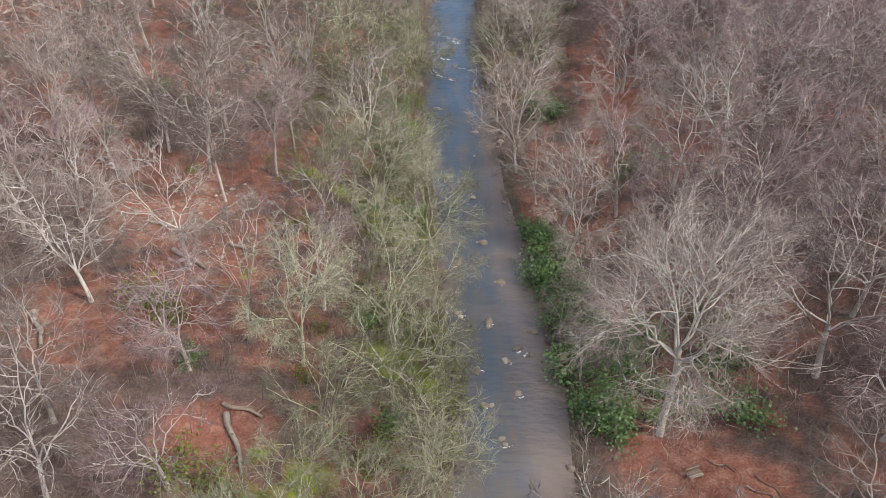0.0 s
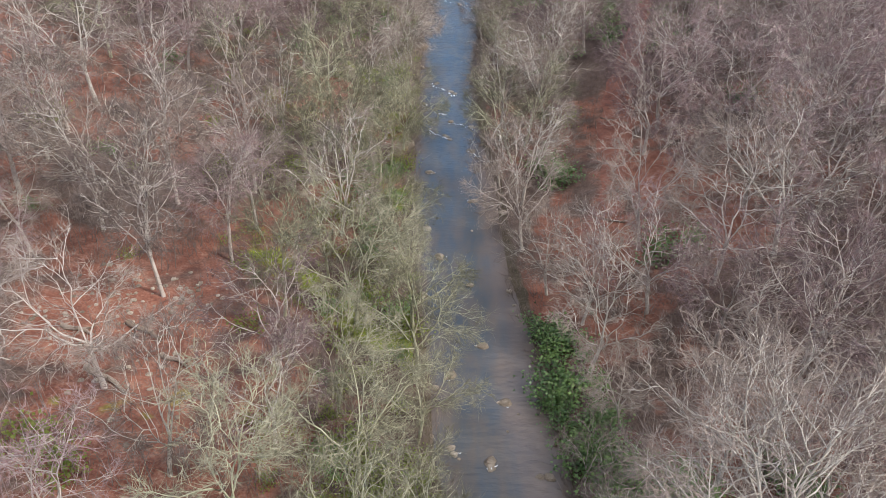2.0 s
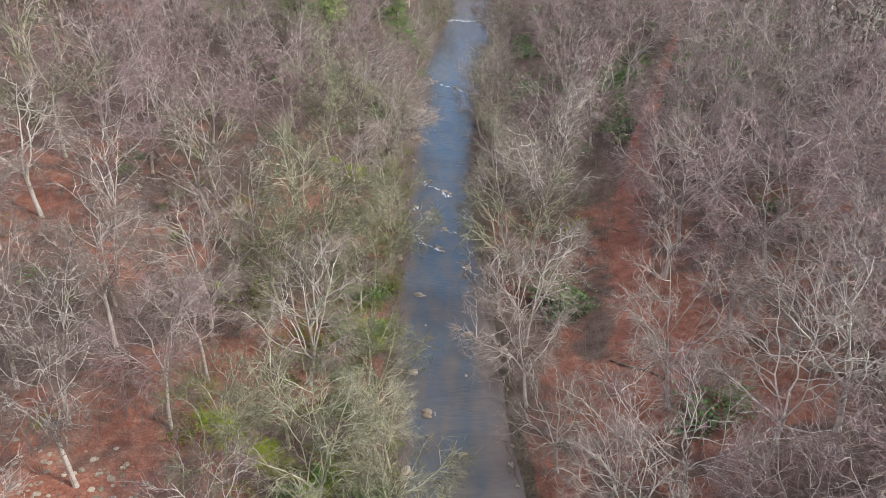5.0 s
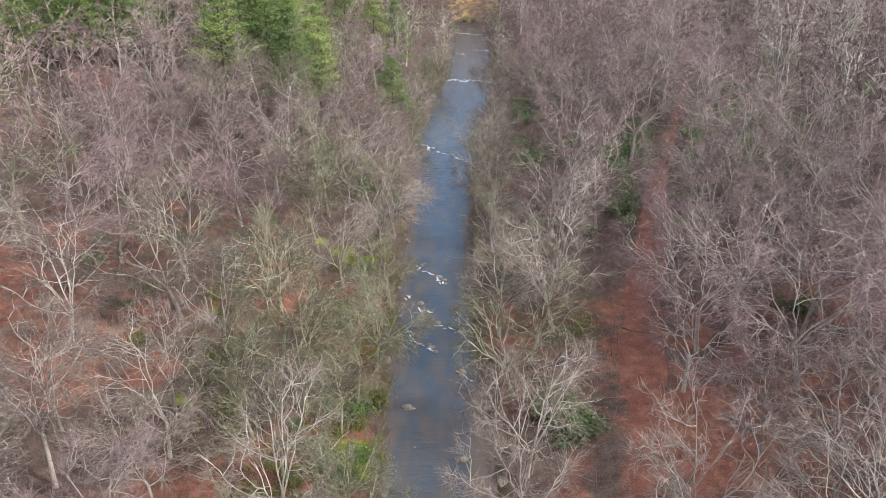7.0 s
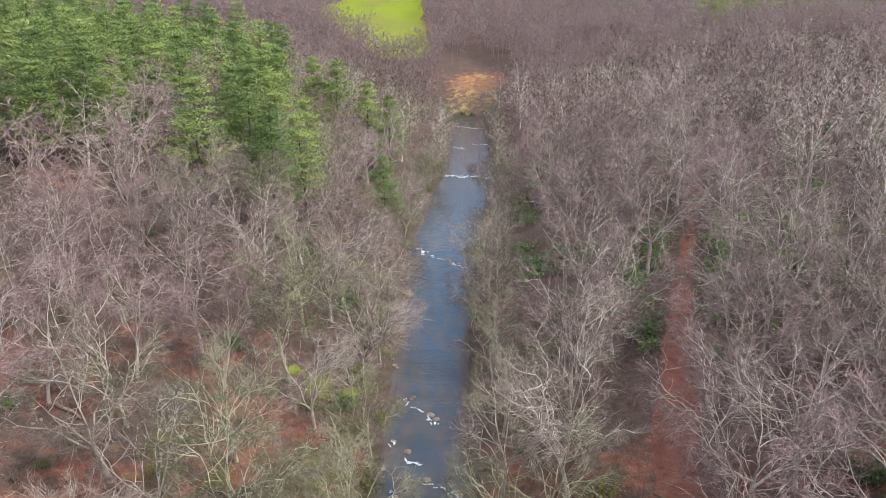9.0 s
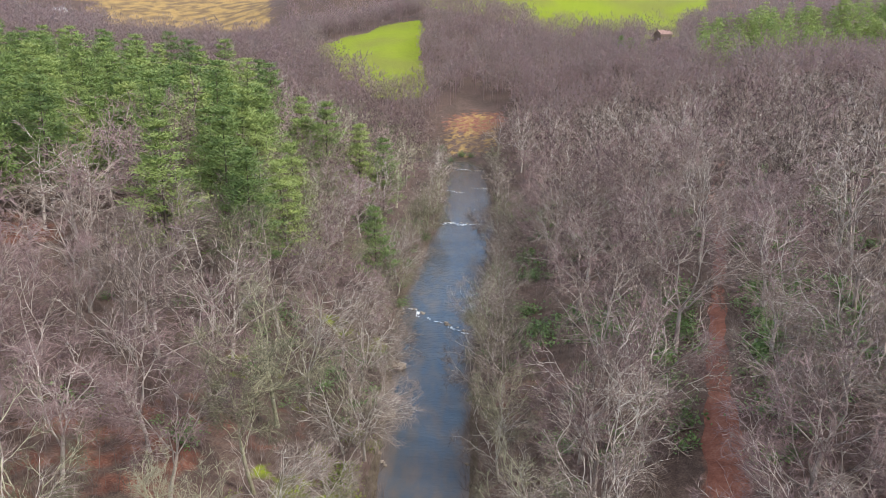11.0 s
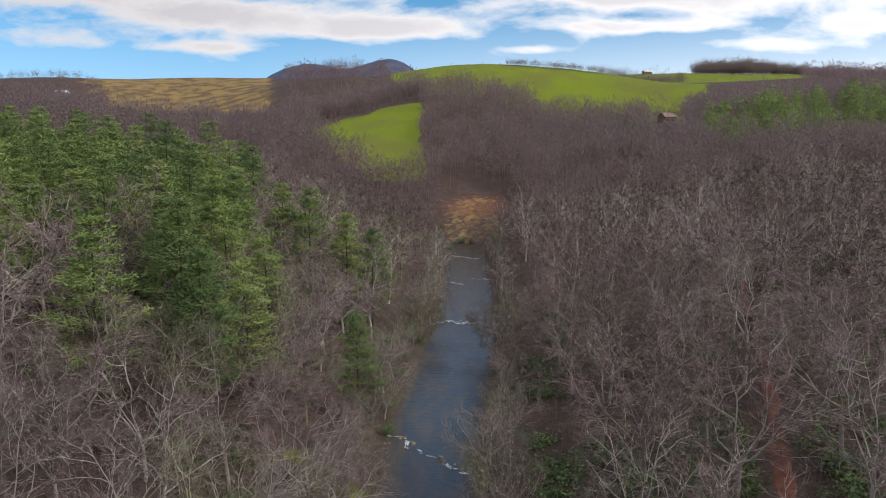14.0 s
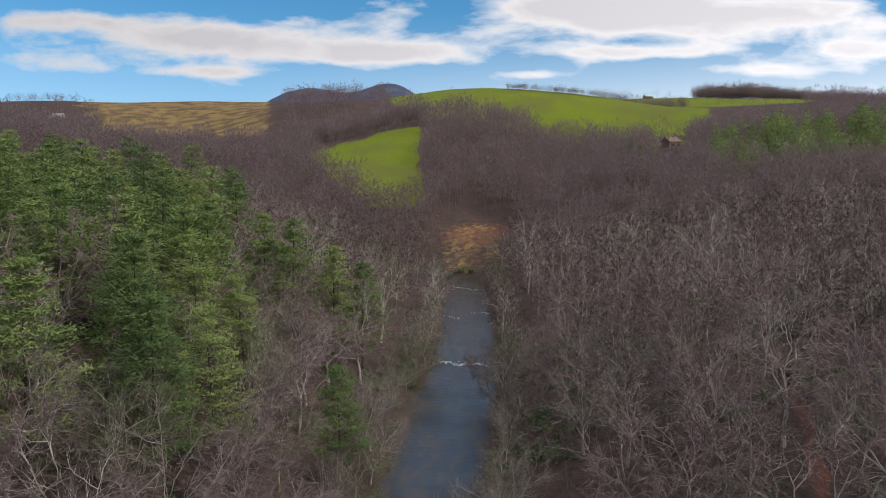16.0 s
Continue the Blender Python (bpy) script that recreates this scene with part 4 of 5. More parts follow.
FAR, FAR2, PINE_FAR, BACK = [], [], [], []
nr = np.random.default_rng(9)
cb = nr.uniform(-0.80, 0.80, 26000); cd = 255 + 1300 * nr.random(26000) ** 1.0
px, py = 3.8 + cb * cd, 110 + cd
pd, pf = from_river(px, py), field_cover(px, py)[3]
pz = height(px, py)
for x, y, z, d, f in zip(px, py, pz, pd, pf):
    D = y - 110
    if d < 3 or f > 0.15 or (y < 402 and abs(x - 3) < 26 + 0.62 * y) or math.hypot((x - 12) * 1.35, (y - 446) * 0.75) < 31 or (abs(bear_at(x, y) - 0.284) < 0.024 and 410 < y - 110 < 535):
        continue
    left, right = pine_ground(x, y)
    if left:
        continue
    if right and rng.random() < 0.8:
        PINE_FAR.append((x, y, z, rng.uniform(0.7, 1.05))); continue
    bear = (x - 3.8) / D
    if (D > 700 and -0.49 < bear < -0.235) or (0.29 < bear < 0.455 and 800 < D < 1130):
        continue
    low = 0.45 if (0.10 < bear < 0.31 or -0.49 < bear < -0.24) and D > 540 else 0.5 if bear < -0.48 and D > 780 else 1.0
    if D > 620:
        BACK.append((x, y, z, rng.uniform(0.8, 1.2) * low)); continue
    (FAR if rng.random() < 0.4 else FAR2).append((x, y, z, rng.uniform(0.75, 1.15) * low))
far_templates = [far_tree(700 + v, (16, 18, 20, 17, 19)[v]) for v in range(5)]
stand("hill_woods", [far_tree(760 + v, (16, 18, 20, 17, 19)[v], 2, 24, 0.3) for v in range(5)], BACK[:5600], HAZE_MAUVE, "distant leafless mauve-brown woods on the far hills", "woods")
stand("far_woods", far_templates, FAR[:2400], HAZE_MAUVE, "distant leafless mauve-brown woods on the hillsides", "woods")
stand("grey_far_woods", far_templates, FAR2[:3600], HAZE_TWIG, "distant leafless grey-brown woods on the hillsides", "woods")

# pines on the hillside, and a few among the bare trees below it
PSET = []
tries = 0
while len(PSET) < 150 and tries < 12000:
    tries += 1
    y = rng.uniform(184, 330); x = rng.uniform(-150, -38)
    if not pine_ground(x, y)[0] or any((x - a) ** 2 + (y - b) ** 2 < 62 for a, b in PSET) or x < -0.66 * (y - 60):
        continue
    PSET.append((x, y))
    put_pine(rng.randrange(3) + (3 if y > 238 or x < -85 else 0), x, y, rng.uniform(0.78, 1.05) * float(np.interp(x, [-140, -60], [0.68, 1.0])), rng.uniform(0, 360))
for x, y, s in LONE_PINES:
    put_pine(0 if s > 0.9 else rng.randrange(3), x, y, s, rng.uniform(0, 360))
pine_templates = [pair_arrays(pine_parts(330 + v, (21, 23, 18)[v], 9, 3, 5, 1.5))[1] for v in range(3)]
stand("far_pines", pine_templates, PINE_FAR[:260], NEEDLE, "distant dark green pines on the hillside", "woods")

# low brush of bare stems between the trees
brush = Bits()
for _ in range(6400):
    y = 14 + 215 * rng.random() ** 0.9; x = 3 + rng.uniform(-1, 1) * (28 + 0.42 * y)
    if dist_river(x, y) < 0.6 or dist_trail(x, y) < 2.6 or (in_open(x, y) and rng.random() < 0.75):
        continue
    z = z_at(x, y)
    for _ in range(6):
        p = Vector((x + rng.gauss(0, 0.6), y + rng.gauss(0, 0.6), z - 0.1))
        brush.spike(p, p + Vector((rng.gauss(0, 0.7), rng.gauss(0, 0.7), rng.uniform(0.8, 3.6))), 0.03)
for _ in range(1300):
    y = rng.uniform(16, 390)
    side = rng.choice((-1, 1))
    cx_, hw = np.interp(y, RIVER[:19, 1], RIVER[:19, 0]), np.interp(y, RIVER[:19, 1], RIVER[:19, 2])
    x = cx_ + side * (hw + abs(rng.gauss(0, 1.1)) - 0.3)
    z = max(z_at(x, y), 0.0)
    for _ in range(7):
        p = Vector((x + rng.gauss(0, 0.4), y + rng.gauss(0, 0.6), z - 0.1))
        brush.spike(p, p + Vector((rng.gauss(-side * 0.5, 0.7), rng.gauss(0, 0.8), rng.uniform(0.6, 2.8))), 0.03)
for _ in range(2600):
    y = 22 + 230 * rng.random(); x = 3 + rng.uniform(-1, 1) * (26 + 0.42 * y)
    if dist_river(x, y) < 1.5 or dist_trail(x, y) < 2.6 or (in_open(x, y) and rng.random() < 0.85):
        continue
    z = z_at(x, y)
    tip = Vector((x + rng.gauss(0, 0.7), y + rng.gauss(0, 0.7), z + rng.uniform(3.0, 6.5)))
    base = Vector((x, y, z - 0.1))
    brush.spike(base, tip, 0.05)
    for _ in range(9):
        o = base.lerp(tip, rng.uniform(0.35, 0.95))
        brush.spike(o, o + Vector((rng.gauss(0, 0.8), rng.gauss(0, 0.8), rng.uniform(0.1, 1.0))), 0.022)
tagged(new("brush", brush.mesh("brush", TWIG)), "low brush of bare grey-brown stems on the forest floor", "brush", kind="stuff")

# shrubs
def shrubs(kind, n, test, lo, hi, y0=22, y1=160):
    done, tries_ = 0, 0
    while done < n and tries_ < 20000:
        tries_ += 1
        y = rng.uniform(y0, y1); x = rng.uniform(-55, 60)
        d = dist_river(x, y)
        if d < 0.3 or dist_trail(x, y) < 3.5 or not test(x, y, d):
            continue
        put_shrub(kind, rng.randrange(3), x, y, rng.uniform(lo, hi), rng.uniform(0, 360)); done += 1


shrubs("evergreen", 44, lambda x, y, d: x > 6 and d < 4.5 and 41 < y < 72, 0.8, 1.5)
shrubs("evergreen", 30, lambda x, y, d: x > 8 and d < 16 and 41.5 < y < 54, 0.8, 1.4)
shrubs("evergreen", 20, lambda x, y, d: x < -4 and d < 9 and 40 < y < 110, 0.7, 1.2)
shrubs("evergreen", 10, lambda x, y, d: d > 3 and not in_open(x, y), 0.6, 1.3)
shrubs("evergreen", 26, lambda x, y, d: d > 2, 0.6, 1.4, 130, 270)
shrubs("evergreen", 36, lambda x, y, d: x > 10 and d > 1, 0.7, 1.5, 135, 265)
shrubs("evergreen", 14, lambda x, y, d: d < 2.5, 0.6, 1.2, 170, 300)
shrubs("lime", 76, lambda x, y, d: x < 2 and d < 8, 0.6, 1.3)
shrubs("lime", 34, lambda x, y, d: x < -8 and 8 < d < 34 and not in_open(x, y), 0.6, 1.2)


# dark evergreen thickets under the trees of the far side, past counting
thicket = []
while len(thicket) < 520:
    y = rng.uniform(146, 300); x = rng.uniform(8, 12 + 0.42 * y)
    if dist_river(x, y) < 1 or dist_trail(x, y) < 3 or float(waves(np.array([x]), np.array([y]), 12, 4.0)[0]) < 0.12:
        continue
    thicket.append((x, y, z_at(x, y), rng.uniform(0.7, 1.4)))
while len(thicket) < 700:
    y = rng.uniform(150, 196); x = rng.uniform(26, 62)
    if dist_trail(x, y) < 2.5:
        continue
    thicket.append((x, y, z_at(x, y), rng.uniform(0.7, 1.5)))
while len(thicket) < 800:
    y = rng.uniform(150, 300); x = rng.uniform(-46, -8)
    if dist_river(x, y) < 1 or float(waves(np.array([x]), np.array([y]), 12, 4.0)[0]) < 0.15:
        continue
    thicket.append((x, y, z_at(x, y), rng.uniform(0.7, 1.5)))
low_green = []
while len(low_green) < 260:
    y = rng.uniform(24, 135); x = rng.uniform(-34, 2)
    d = dist_river(x, y)
    if d < 0.6 or d > 22 or in_open(x, y) or float(waves(np.array([x]), np.array([y]), 6, 7.0)[0]) < -0.05:
        continue
    low_green.append((x, y, z_at(x, y), rng.uniform(0.35, 0.85)))
stand("undergrowth", [pair_arrays(shrub_parts(150 + v, 1.9, 0.22, 150, 0.42))[1] for v in range(3)], low_green, LEAF_LIME, "low yellow-green undergrowth along the river bank", "undergrowth")
stand("thicket", [pair_arrays(shrub_parts(140 + v, 1.9, 0.36, 95, 0.42))[1] for v in range(3)], thicket, LEAF, "dark evergreen thicket on the shaded forest floor", "thicket")


# ---- rapids, rocks and timber ----
def rubble(seed, size, squash=0.6):
    """An irregular boulder."""
    bm = bmesh.new()
    bmesh.ops.create_icosphere(bm, subdivisions=2, radius=size)
    r = random.Random(seed)
    off = Vector((r.uniform(0, 50), r.uniform(0, 50), r.uniform(0, 50)))
    for v in bm.verts:
        n = noise.noise(v.co / size * 1.1 + off)
        v.co *= 1 + 0.45 * n
        v.co.z *= squash
        v.co.x *= 1.25
    me = bpy.data.meshes.new("rock")
    bm.to_mesh(me); bm.free()
    me.materials.append(ROCK)
    return me


ROCKS = [rubble(40 + i, 1.0, (0.55, 0.7, 0.45, 0.6)[i]) for i in range(4)]


def put_rock(x, y, size, z=None, label="grey-brown weathered rock lying on the ground", group="rocks"):
    ob = new("rock", ROCKS[rng.randrange(4)])
    ob.matrix_basis = pose(x, y, (z_at(x, y) if z is None else z) + size * 0.12, 0, 0, rng.uniform(0, 360)) @ Matrix.Scale(size, 4)
    return tagged(ob, label, "rock", group)


put_rock(2.4, 80.7, 0.36, 0.05, "pale boulder standing in the shallow river", "river boulders")
put_rock(6.9, 96.0, 0.6, 0.1, "large flat rock at the river's edge", "river boulders")
put_rock(-6.0, 116.2, 0.75, 0.2, "large flat rock at the river's edge", "river boulders")
put_rock(-6.6, 163.5, 1.5, 0.15, "large flat rock at the river's edge", "river boulders")
put_rock(-6.4, 179.5, 1.4, 0.15, "large flat rock at the river's edge", "river boulders")
for x, y in ((3.7, 56.3), (7.3, 51.8), (5.6, 50.9), (3.1, 45.2), (1.2, 57.0), (5.2, 60.0), (2.8, 92), (-1.6, 101), (4.0, 104), (6.2, 62)):
    put_rock(x, y, rng.uniform(0.09, 0.17), 0.0, "small wet stone breaking the water", "river stones")
# stones strewn along both banks and on the litter
for _ in range(56):
    y = rng.uniform(34, 215)
    side = rng.choice((-1, 1))
    cx_, hw = np.interp(y, RIVER[:20, 1], RIVER[:20, 0]), np.interp(y, RIVER[:20, 1], RIVER[:20, 2])
    put_rock(cx_ + side * (hw + rng.uniform(-0.6, 0.6)), y, rng.uniform(0.14, 0.34), 0.0, "wet stone at the foot of the river bank", "bank stones")
for _ in range(190):
    a, b, r_ = rng.choice((((-23, 62, 6)), (-31, 68, 6), (-30, 72, 5), (-44, 127, 5), (-25, 73, 4)))
    put_rock(a + rng.gauss(0, r_ * 0.55), b + rng.gauss(0, r_ * 0.5), rng.uniform(0.08, 0.26), None, "pale broken stone on rust-red leaf litter", "litter stones")


def rapid(x0, y0, x1, y1, wide, broken=0.25):
    """A line of white water over a ledge: uneven strands of foam, and dark wet ledge stones behind."""
    r = random.Random(int(x0 * 31 + y0 * 7))
    root = tagged(new("rapid"), "line of white water breaking over a rock ledge", "rapids", "rapids of the river")
    ln = math.hypot(x1 - x0, y1 - y0)
    root.matrix_basis = pose(x0, y0, 0.0, 0, 0, math.degrees(math.atan2(y1 - y0, x1 - x0)))
    n, k = max(8, int(ln / 0.22)), 9
    verts, faces = [], []
    for i in range(n + 1):
        u = ln * i / n
        mid = math.sin(u * 0.9 + x0) * wide * 0.35 + 0.5 * noise.noise(Vector((u * 0.6, x0, 1.0)))
        spread = wide * (0.35 + 0.5 * abs(noise.noise(Vector((u * 0.5, y0, 4.0)))))
        for c in range(k):
            v = (c / (k - 1) - 0.5) * 2
            ripple = noise.noise(Vector((u * 2.1, v * spread * 2.1, y0)))
            verts.append((u + 0.08 * ripple, mid + v * spread + 0.12 * ripple, 0.07 + 0.10 * (1 - v * v) * (0.5 + ripple)))
    for i in range(n):
        for c in range(k - 1):
            v = ((c + 0.5) / (k - 1) - 0.5) * 2
            if noise.noise(Vector((i * 0.22 * 1.3, c * 0.55, x0 + y0))) + 0.35 * noise.noise(Vector((i * 0.9, c * 1.7, 3.0))) > broken - 0.25 + 0.45 * abs(v):
                a = i * k + c
                faces.append((a, a + k, a + k + 1, a + 1))
    if faces:
        ob = tagged(new("foam", mesh_from("foam", np.array(verts), np.array(faces), FOAM)), kind="stuff"); ob.parent = root
    for i in range(max(2, int(ln / 1.6))):
        ob = new("ledge_stone", ROCKS[i % 4]); ob.parent = root
        ob.matrix_basis = pose(r.uniform(0, ln), wide * 0.7 + r.gauss(0, 0.2), -0.05, 0, 0, r.uniform(0, 360)) @ Matrix.Scale(r.uniform(0.25, 0.5), 4)
    return root


for line in ((-3.5, 142.7, 0.6, 136.4, 1.1), (-4.9, 132.5, -1.1, 127.8, 1.0), (-0.4, 124.9, 3.7, 122.7, 0.9), (-4.2, 123.2, -0.1, 118.1, 0.8), (2.2, 113.8, 4.9, 112.8, 1.3),
             (-7.2, 207.6, -1.5, 201.0, 1.5), (-1.5, 201.0, 6.3, 192.9, 1.3), (-1.5, 281.1, 14.2, 278.9, 2.4), (-0.2, 335.1, 5.7, 329.3, 1.3), (8.4, 340.3, 14.5, 338.9, 1.3), (0.7, 389.6, 12.5, 380, 1.8)):
    rapid(*line, 0.12 if line[4] > 2 else 0.32)
for x, y in ((3.7, 56.1), (7.3, 51.6), (5.6, 50.7), (3.1, 45.0), (0.9, 57.4), (6.6, 52.3), (-1.8, 78.0), (-2.4, 92.0), (4.6, 41.0), (2.6, 49.5), (6.0, 46.4), (8.0, 55.0), (4.9, 63.0), (0.6, 66.0), (3.2, 70.5), (-0.6, 86.0), (2.9, 99.0), (-2.2, 107.0)):
    rapid(x - 0.5, y, x + 0.5, y + 0.2, 0.4, 0.4)


def log(x0, y0, x1, y1, r, label, up=0.0):
    """A fallen tapered trunk with broken side limbs."""
    g = random.Random(int(x0 * 13 + y0))
    b = Bits()
    p, q = Vector((0, 0, 0)), Vector((x1 - x0, y1 - y0, z_at(x1, y1) - z_at(x0, y0) + up))
    side = q.cross(Vector((0, 0, 1))).normalized()
    pts = [p.lerp(q, k / 6) + side * 0.15 * math.sin(k * 1.3) for k in range(7)]
    b.tube(pts, [r * (1 - 0.09 * k) for k in range(7)], 8)
    root = tagged(new("fallen_log"), label, "log", "fallen logs")
    root.matrix_basis = pose(x0, y0, z_at(x0, y0) + r * 0.8)
    ob = new("stem", b.mesh("stem", WOOD)); ob.parent = root
    for _ in range(3):
        c = Bits()
        s0 = pts[g.randrange(2, 6)]
        d = around(g, q.normalized(), radians(50)); d.z = abs(d.z) * 0.5
        line = bend(g, s0, d, g.uniform(0.8, 2.2), 3, 0.15, 0.02)
        c.tube(line, [r * 0.35, r * 0.28, r * 0.2, r * 0.08], 4)
        ob = new("broken_limb", c.mesh("broken_limb", WOOD)); ob.parent = root
    return root


for args in ((-18.3, 40.8, -15.7, 35.4, 0.28), (-18.8, 41.8, -15.4, 41.0, 0.22), (-29.0, 61.8, -25.0, 59.6, 0.3), (-24.0, 64.5, -21.5, 63.5, 0.25), (-37.5, 50.0, -35.0, 46.0, 0.34), (-28, 68, -24.5, 66.2, 0.3),
             (-33, 66.5, -30, 65.8, 0.24), (17, 92, 22, 87.5, 0.16), (22, 119, 25.5, 115.5, 0.13), (-40, 128, -36.5, 126.5, 0.25), (20.5, 38.2, 22.2, 37.0, 0.07), (22.5, 35.6, 24.6, 33.8, 0.09), (23.4, 36.4, 24.8, 34.2, 0.07)):
    log(*args, "bare weathered log lying on the leaf litter")
# driftwood caught in the river
log(1.4, 208.4, 0.7, 210.8, 0.22, "pale plank of driftwood caught in the river")
log(6.9, 44.2, 9.6, 42.0, 0.16, "dark driftwood branch in the shallow water")
log(-3.6, 86.0, -0.8, 84.8, 0.10, "dark driftwood branch in the shallow water")


def bench(x, y, turn):
    root = tagged(new("bench"), "small weathered slatted wooden bench on red leaf litter", "bench")
    root.matrix_basis = pose(x, y, z_at(x, y), 0, 0, turn)

    def board(name, cx, cy, cz, lx, ly, lz, tilt=0):
        bm = bmesh.new()
        bmesh.ops.create_cube(bm, size=1)
        bmesh.ops.scale(bm, vec=(lx, ly, lz), verts=bm.verts)
        bmesh.ops.bevel(bm, geom=bm.edges[:], offset=0.008, segments=1, affect="EDGES")
        me = bpy.data.meshes.new(name); bm.to_mesh(me); bm.free(); me.materials.append(WOOD)
        ob = new(name, me); ob.parent = root
        ob.matrix_basis = pose(cx, cy, cz, tilt)
    for k in range(5):
        board("seat_slat", 0, -0.26 + 0.13 * k, 0.46, 1.25, 0.10, 0.035)
    for k in range(3):
        board("back_slat", 0, 0.33 + 0.03 * k, 0.62 + 0.15 * k, 1.25, 0.03, 0.11, -12)
    for sx in (-0.52, 0.52):
        for sy in (-0.25, 0.27):
            board("leg", sx, sy, 0.21, 0.08, 0.08, 0.46)


bench(19.0, 37.0, 20)


# ---- buildings on the hills ----
def house(name, label, x, y, turn, wide, deep, high, wallm, roofm, sink=0.6):
    root = tagged(new(name), label, "house")
    root.matrix_basis = pose(x, y, z_at(x, y), 0, 0, turn)

    def piece(pname, verts, faces, mat, parent):
        bm = bmesh.new()
        vs = [bm.verts.new(v) for v in verts]
        for f in faces:
            bm.faces.new([vs[i] for i in f])
        bmesh.ops.recalc_face_normals(bm, faces=bm.faces[:])
        me = bpy.data.meshes.new(pname); bm.to_mesh(me); bm.free(); me.materials.append(mat)
        ob = new(pname, me); ob.parent = parent
        return ob
    w, d, h, r = wide / 2, deep / 2, high, high + deep * 0.35
    piece("wall", [(-w, -d, -sink), (w, -d, -sink), (w, d, -sink), (-w, d, -sink), (-w, -d, h), (w, -d, h), (w, d, h), (-w, d, h), (-w, 0, r - 0.05), (w, 0, r - 0.05)],
          [(0, 1, 5, 4), (1, 2, 6, 9, 5), (2, 3, 7, 6), (3, 0, 4, 8, 7)], wallm, root)
    e = 0.5
    roof = piece("roof", [(-w - e, -d - e, h - 0.3), (w + e, -d - e, h - 0.3), (w + e, 0, r), (-w - e, 0, r), (-w - e, d + e, h - 0.3), (w + e, d + e, h - 0.3),
                          (-w - e, -d - e, h - 0.1), (w + e, -d - e, h - 0.1), (w + e, 0, r + 0.2), (-w - e, 0, r + 0.2), (-w - e, d + e, h - 0.1), (w + e, d + e, h - 0.1)],
                 [(0, 1, 2, 3), (3, 2, 5, 4), (6, 7, 8, 9), (9, 8, 11, 10), (0, 1, 7, 6), (4, 5, 11, 10), (0, 3, 9, 6), (3, 4, 10, 9), (1, 2, 8, 7), (2, 5, 11, 8)], roofm, root)
    b = [(-0.4, -0.4, 0), (0.4, -0.4, 0), (0.4, 0.4, 0), (-0.4, 0.4, 0), (-0.4, -0.4, 1.8), (0.4, -0.4, 1.8), (0.4, 0.4, 1.8), (-0.4, 0.4, 1.8)]
    ch = piece("chimney", b, [(0, 1, 5, 4), (1, 2, 6, 5), (2, 3, 7, 6), (3, 0, 4, 7), (4, 5, 6, 7)], ROCK, root)
    ch.matrix_basis = pose(w * 0.5, 0.6, r - 0.9)
    q = [(-0.5, -0.05, 0), (0.5, -0.05, 0), (0.5, 0.05, 0), (-0.5, 0.05, 0), (-0.5, -0.05, 1.4), (0.5, -0.05, 1.4), (0.5, 0.05, 1.4), (-0.5, 0.05, 1.4)]
    box = [(0, 1, 5, 4), (1, 2, 6, 5), (2, 3, 7, 6), (3, 0, 4, 7), (4, 5, 6, 7), (0, 3, 2, 1)]
    for k in (-0.6, -0.25, 0.3, 0.65):
        o = piece("window", q, box, PANE, root); o.matrix_basis = pose(w * k, -d - 0.02, 0.9)
    o = piece("door", [(vx, vy, vz * 1.45) for vx, vy, vz in q], box, WOOD, root); o.matrix_basis = pose(0, -d - 0.02, 0)
    return root


house("farmhouse", "white farmhouse with a pale metal roof on the hill crest", 343, 1462, 15, 16, 8, 3.2, WOOD, ROOF)
house("farmhouse", "low farmhouse with a bright metal roof among bare trees", -436, 922, -10, 14, 7, 3, SIDING, ROOF)
house("cabin", "small cabin with a reddish-brown shingle roof among trees", 152, 632, 25, 10, 8, 4, WOOD, ROOF_RED)

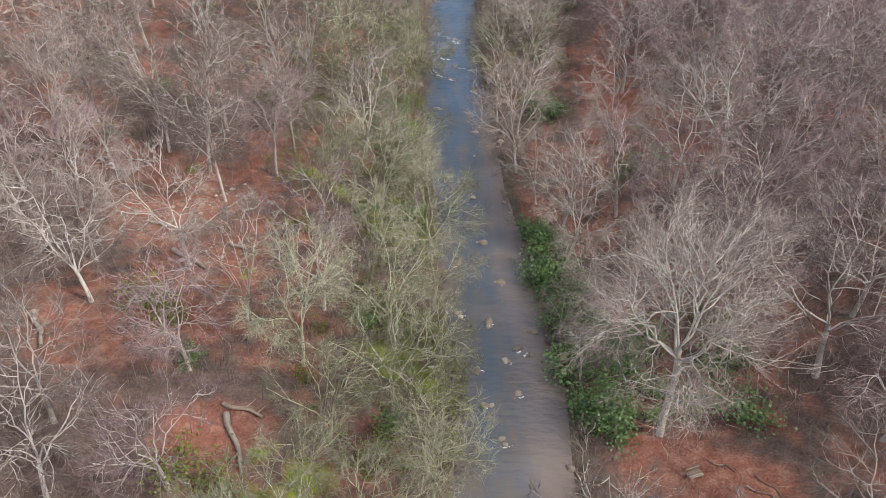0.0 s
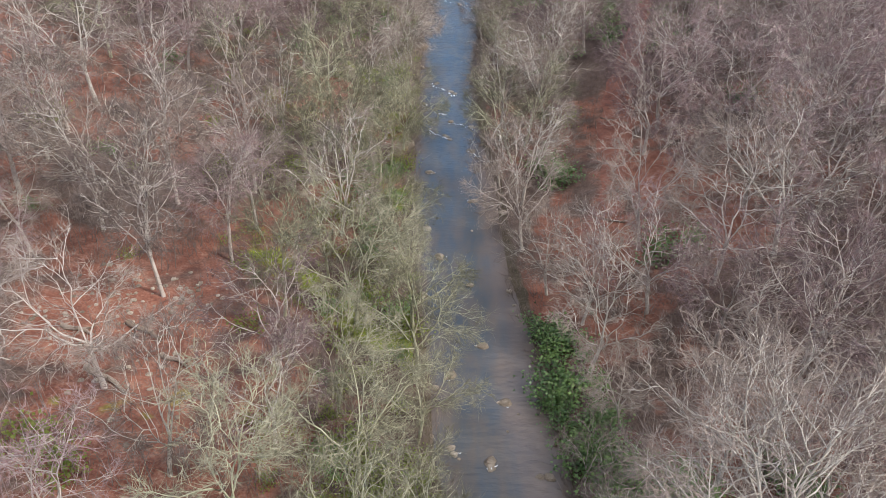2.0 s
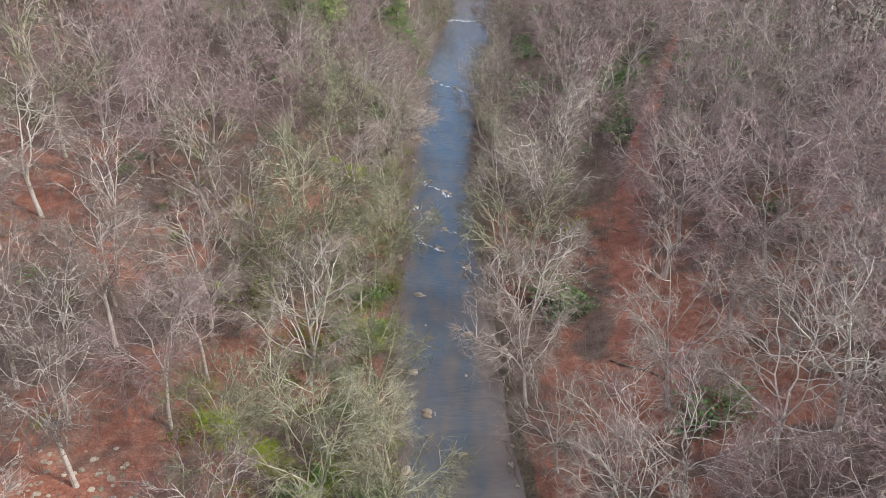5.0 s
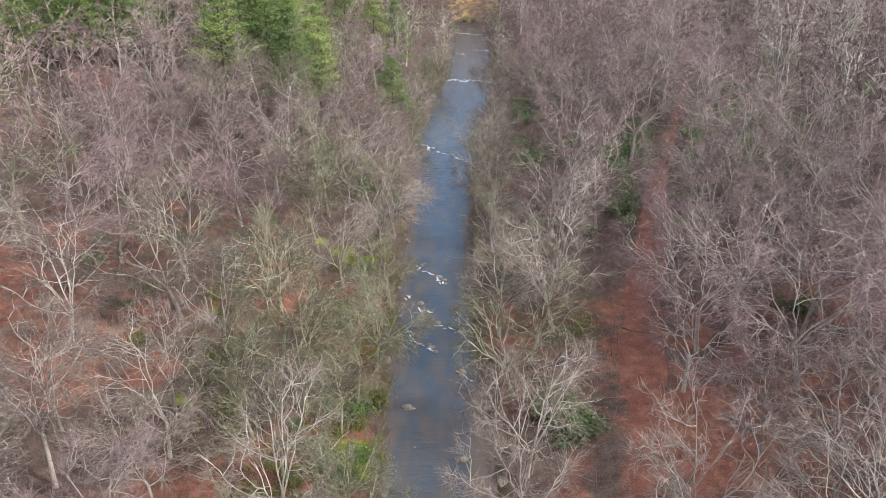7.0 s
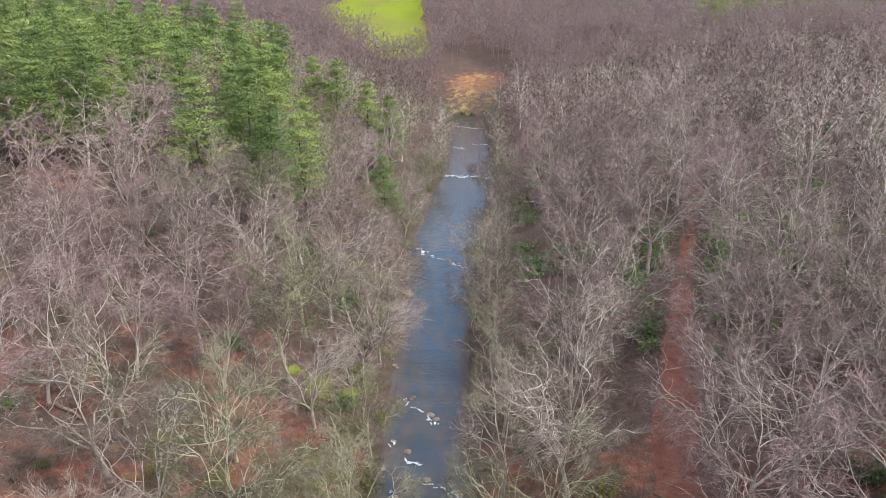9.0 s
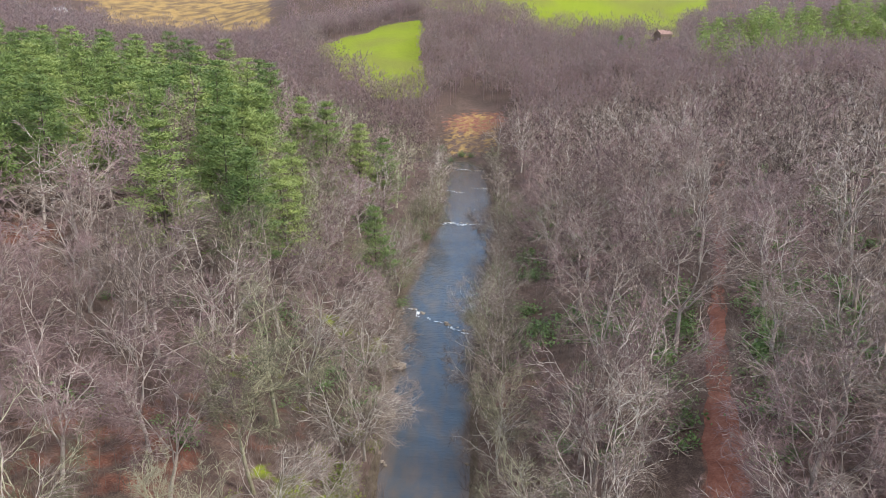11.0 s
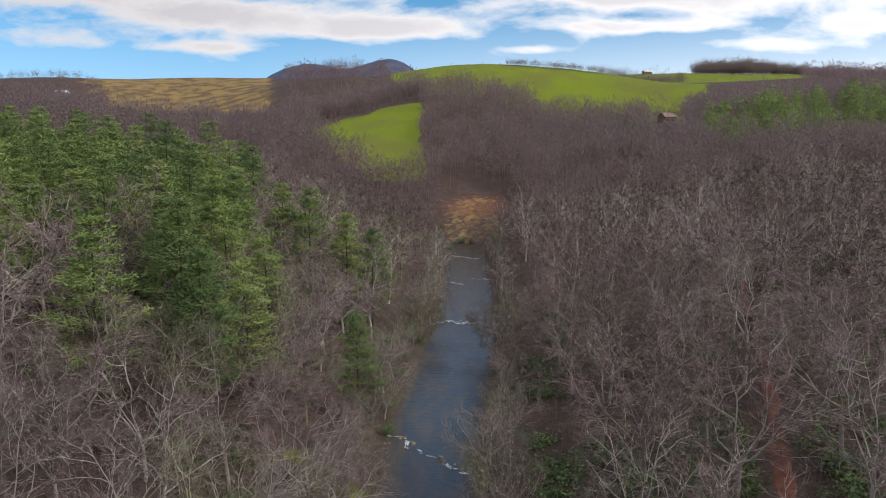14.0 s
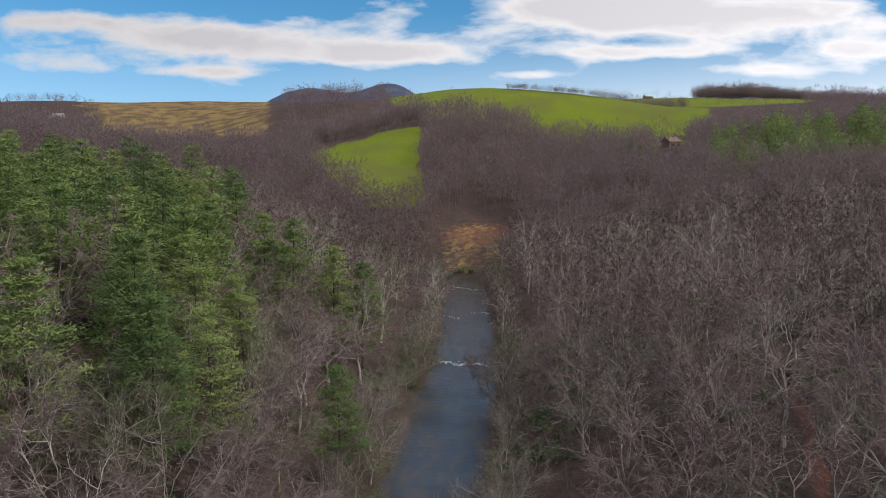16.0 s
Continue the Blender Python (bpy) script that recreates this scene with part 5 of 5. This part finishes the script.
# ---- hedgerows and crest trees ----
ROWS_OF_TREES = []
for _ in range(200):
    u = rng.random()
    ROWS_OF_TREES.append((66 + 125 * u + rng.gauss(0, 2), 1060 + rng.gauss(0, 3), rng.uniform(0.3, 0.6)))
for _ in range(1500):
    u = rng.random()
    ROWS_OF_TREES.append((436 + 400 * u, 1448 + 60 * rng.random() - 20 * u, rng.uniform(0.9, 1.6) * (1 + 0.22 * math.sin(9 * u))))
for x, y in ((335, 1450), (352, 1470), (362, 1475), (385, 1480), (322, 1448)):
    ROWS_OF_TREES.append((x, y, 0.8))
for _ in range(110):
    u = rng.random()
    ROWS_OF_TREES.append((190 + 120 * u, 1100 + 30 * u + rng.gauss(0, 8), rng.uniform(0.7, 1.1)))
for _ in range(26):
    ROWS_OF_TREES.append((rng.gauss(118, 14), rng.gauss(935, 12), rng.uniform(0.5, 0.8)))
for _ in range(120):
    u = rng.random()
    ROWS_OF_TREES.append((-106 + 80 * u + rng.gauss(0, 2), 676 + 58 * u + rng.uniform(2, 14), rng.uniform(0.6, 1.0)))
stand("crest_trees", far_templates, [(x, y, z_at(x, y) - 4.0 * sc, sc) for x, y, sc in ROWS_OF_TREES], HAZE_TWIG, "rows of leafless trees along field edges and hill crests", "woods")
for x, y, sc in ((106, 530, 0.75), (112, 526, 0.62), (101, 534, 0.7)):
    put_pine(rng.randrange(3), x, y, sc, rng.uniform(0, 360))
# dark bushes on the bend's banks
for x, y, sc in ((-3, 397, 1.2), (1, 412, 1.5), (6, 415, 1.4), (10, 413, 1.2), (-4, 425, 1.8), (-7, 268, 1.5), (-8, 271, 1.3), (-6.5, 265, 1.1), (-6, 262, 1.0)):
    put_shrub("evergreen", rng.randrange(3), x, y, sc, rng.uniform(0, 360))
# single large shrubs that stand out
for kind, x, y, sc in (("evergreen", 13.0, 103.0, 2.0), ("evergreen", 14.6, 101.5, 1.7), ("evergreen", 12.4, 105.0, 1.6), ("lime", 16.5, 119.0, 1.4), ("evergreen", 41.0, 117.0, 1.7), ("evergreen", 23.0, 82.0, 1.7),
                       ("evergreen", 25.5, 83.5, 1.4), ("lime", -51.0, 105.0, 2.0), ("lime", -28.0, 53.0, 1.8), ("lime", -26.0, 51.0, 1.3), ("lime", -21.0, 35.0, 1.6), ("lime", -17.5, 34.0, 1.3), ("evergreen", 55.0, 108.0, 1.7)):
    put_shrub(kind, rng.randrange(3), x, y, sc, rng.uniform(0, 360))
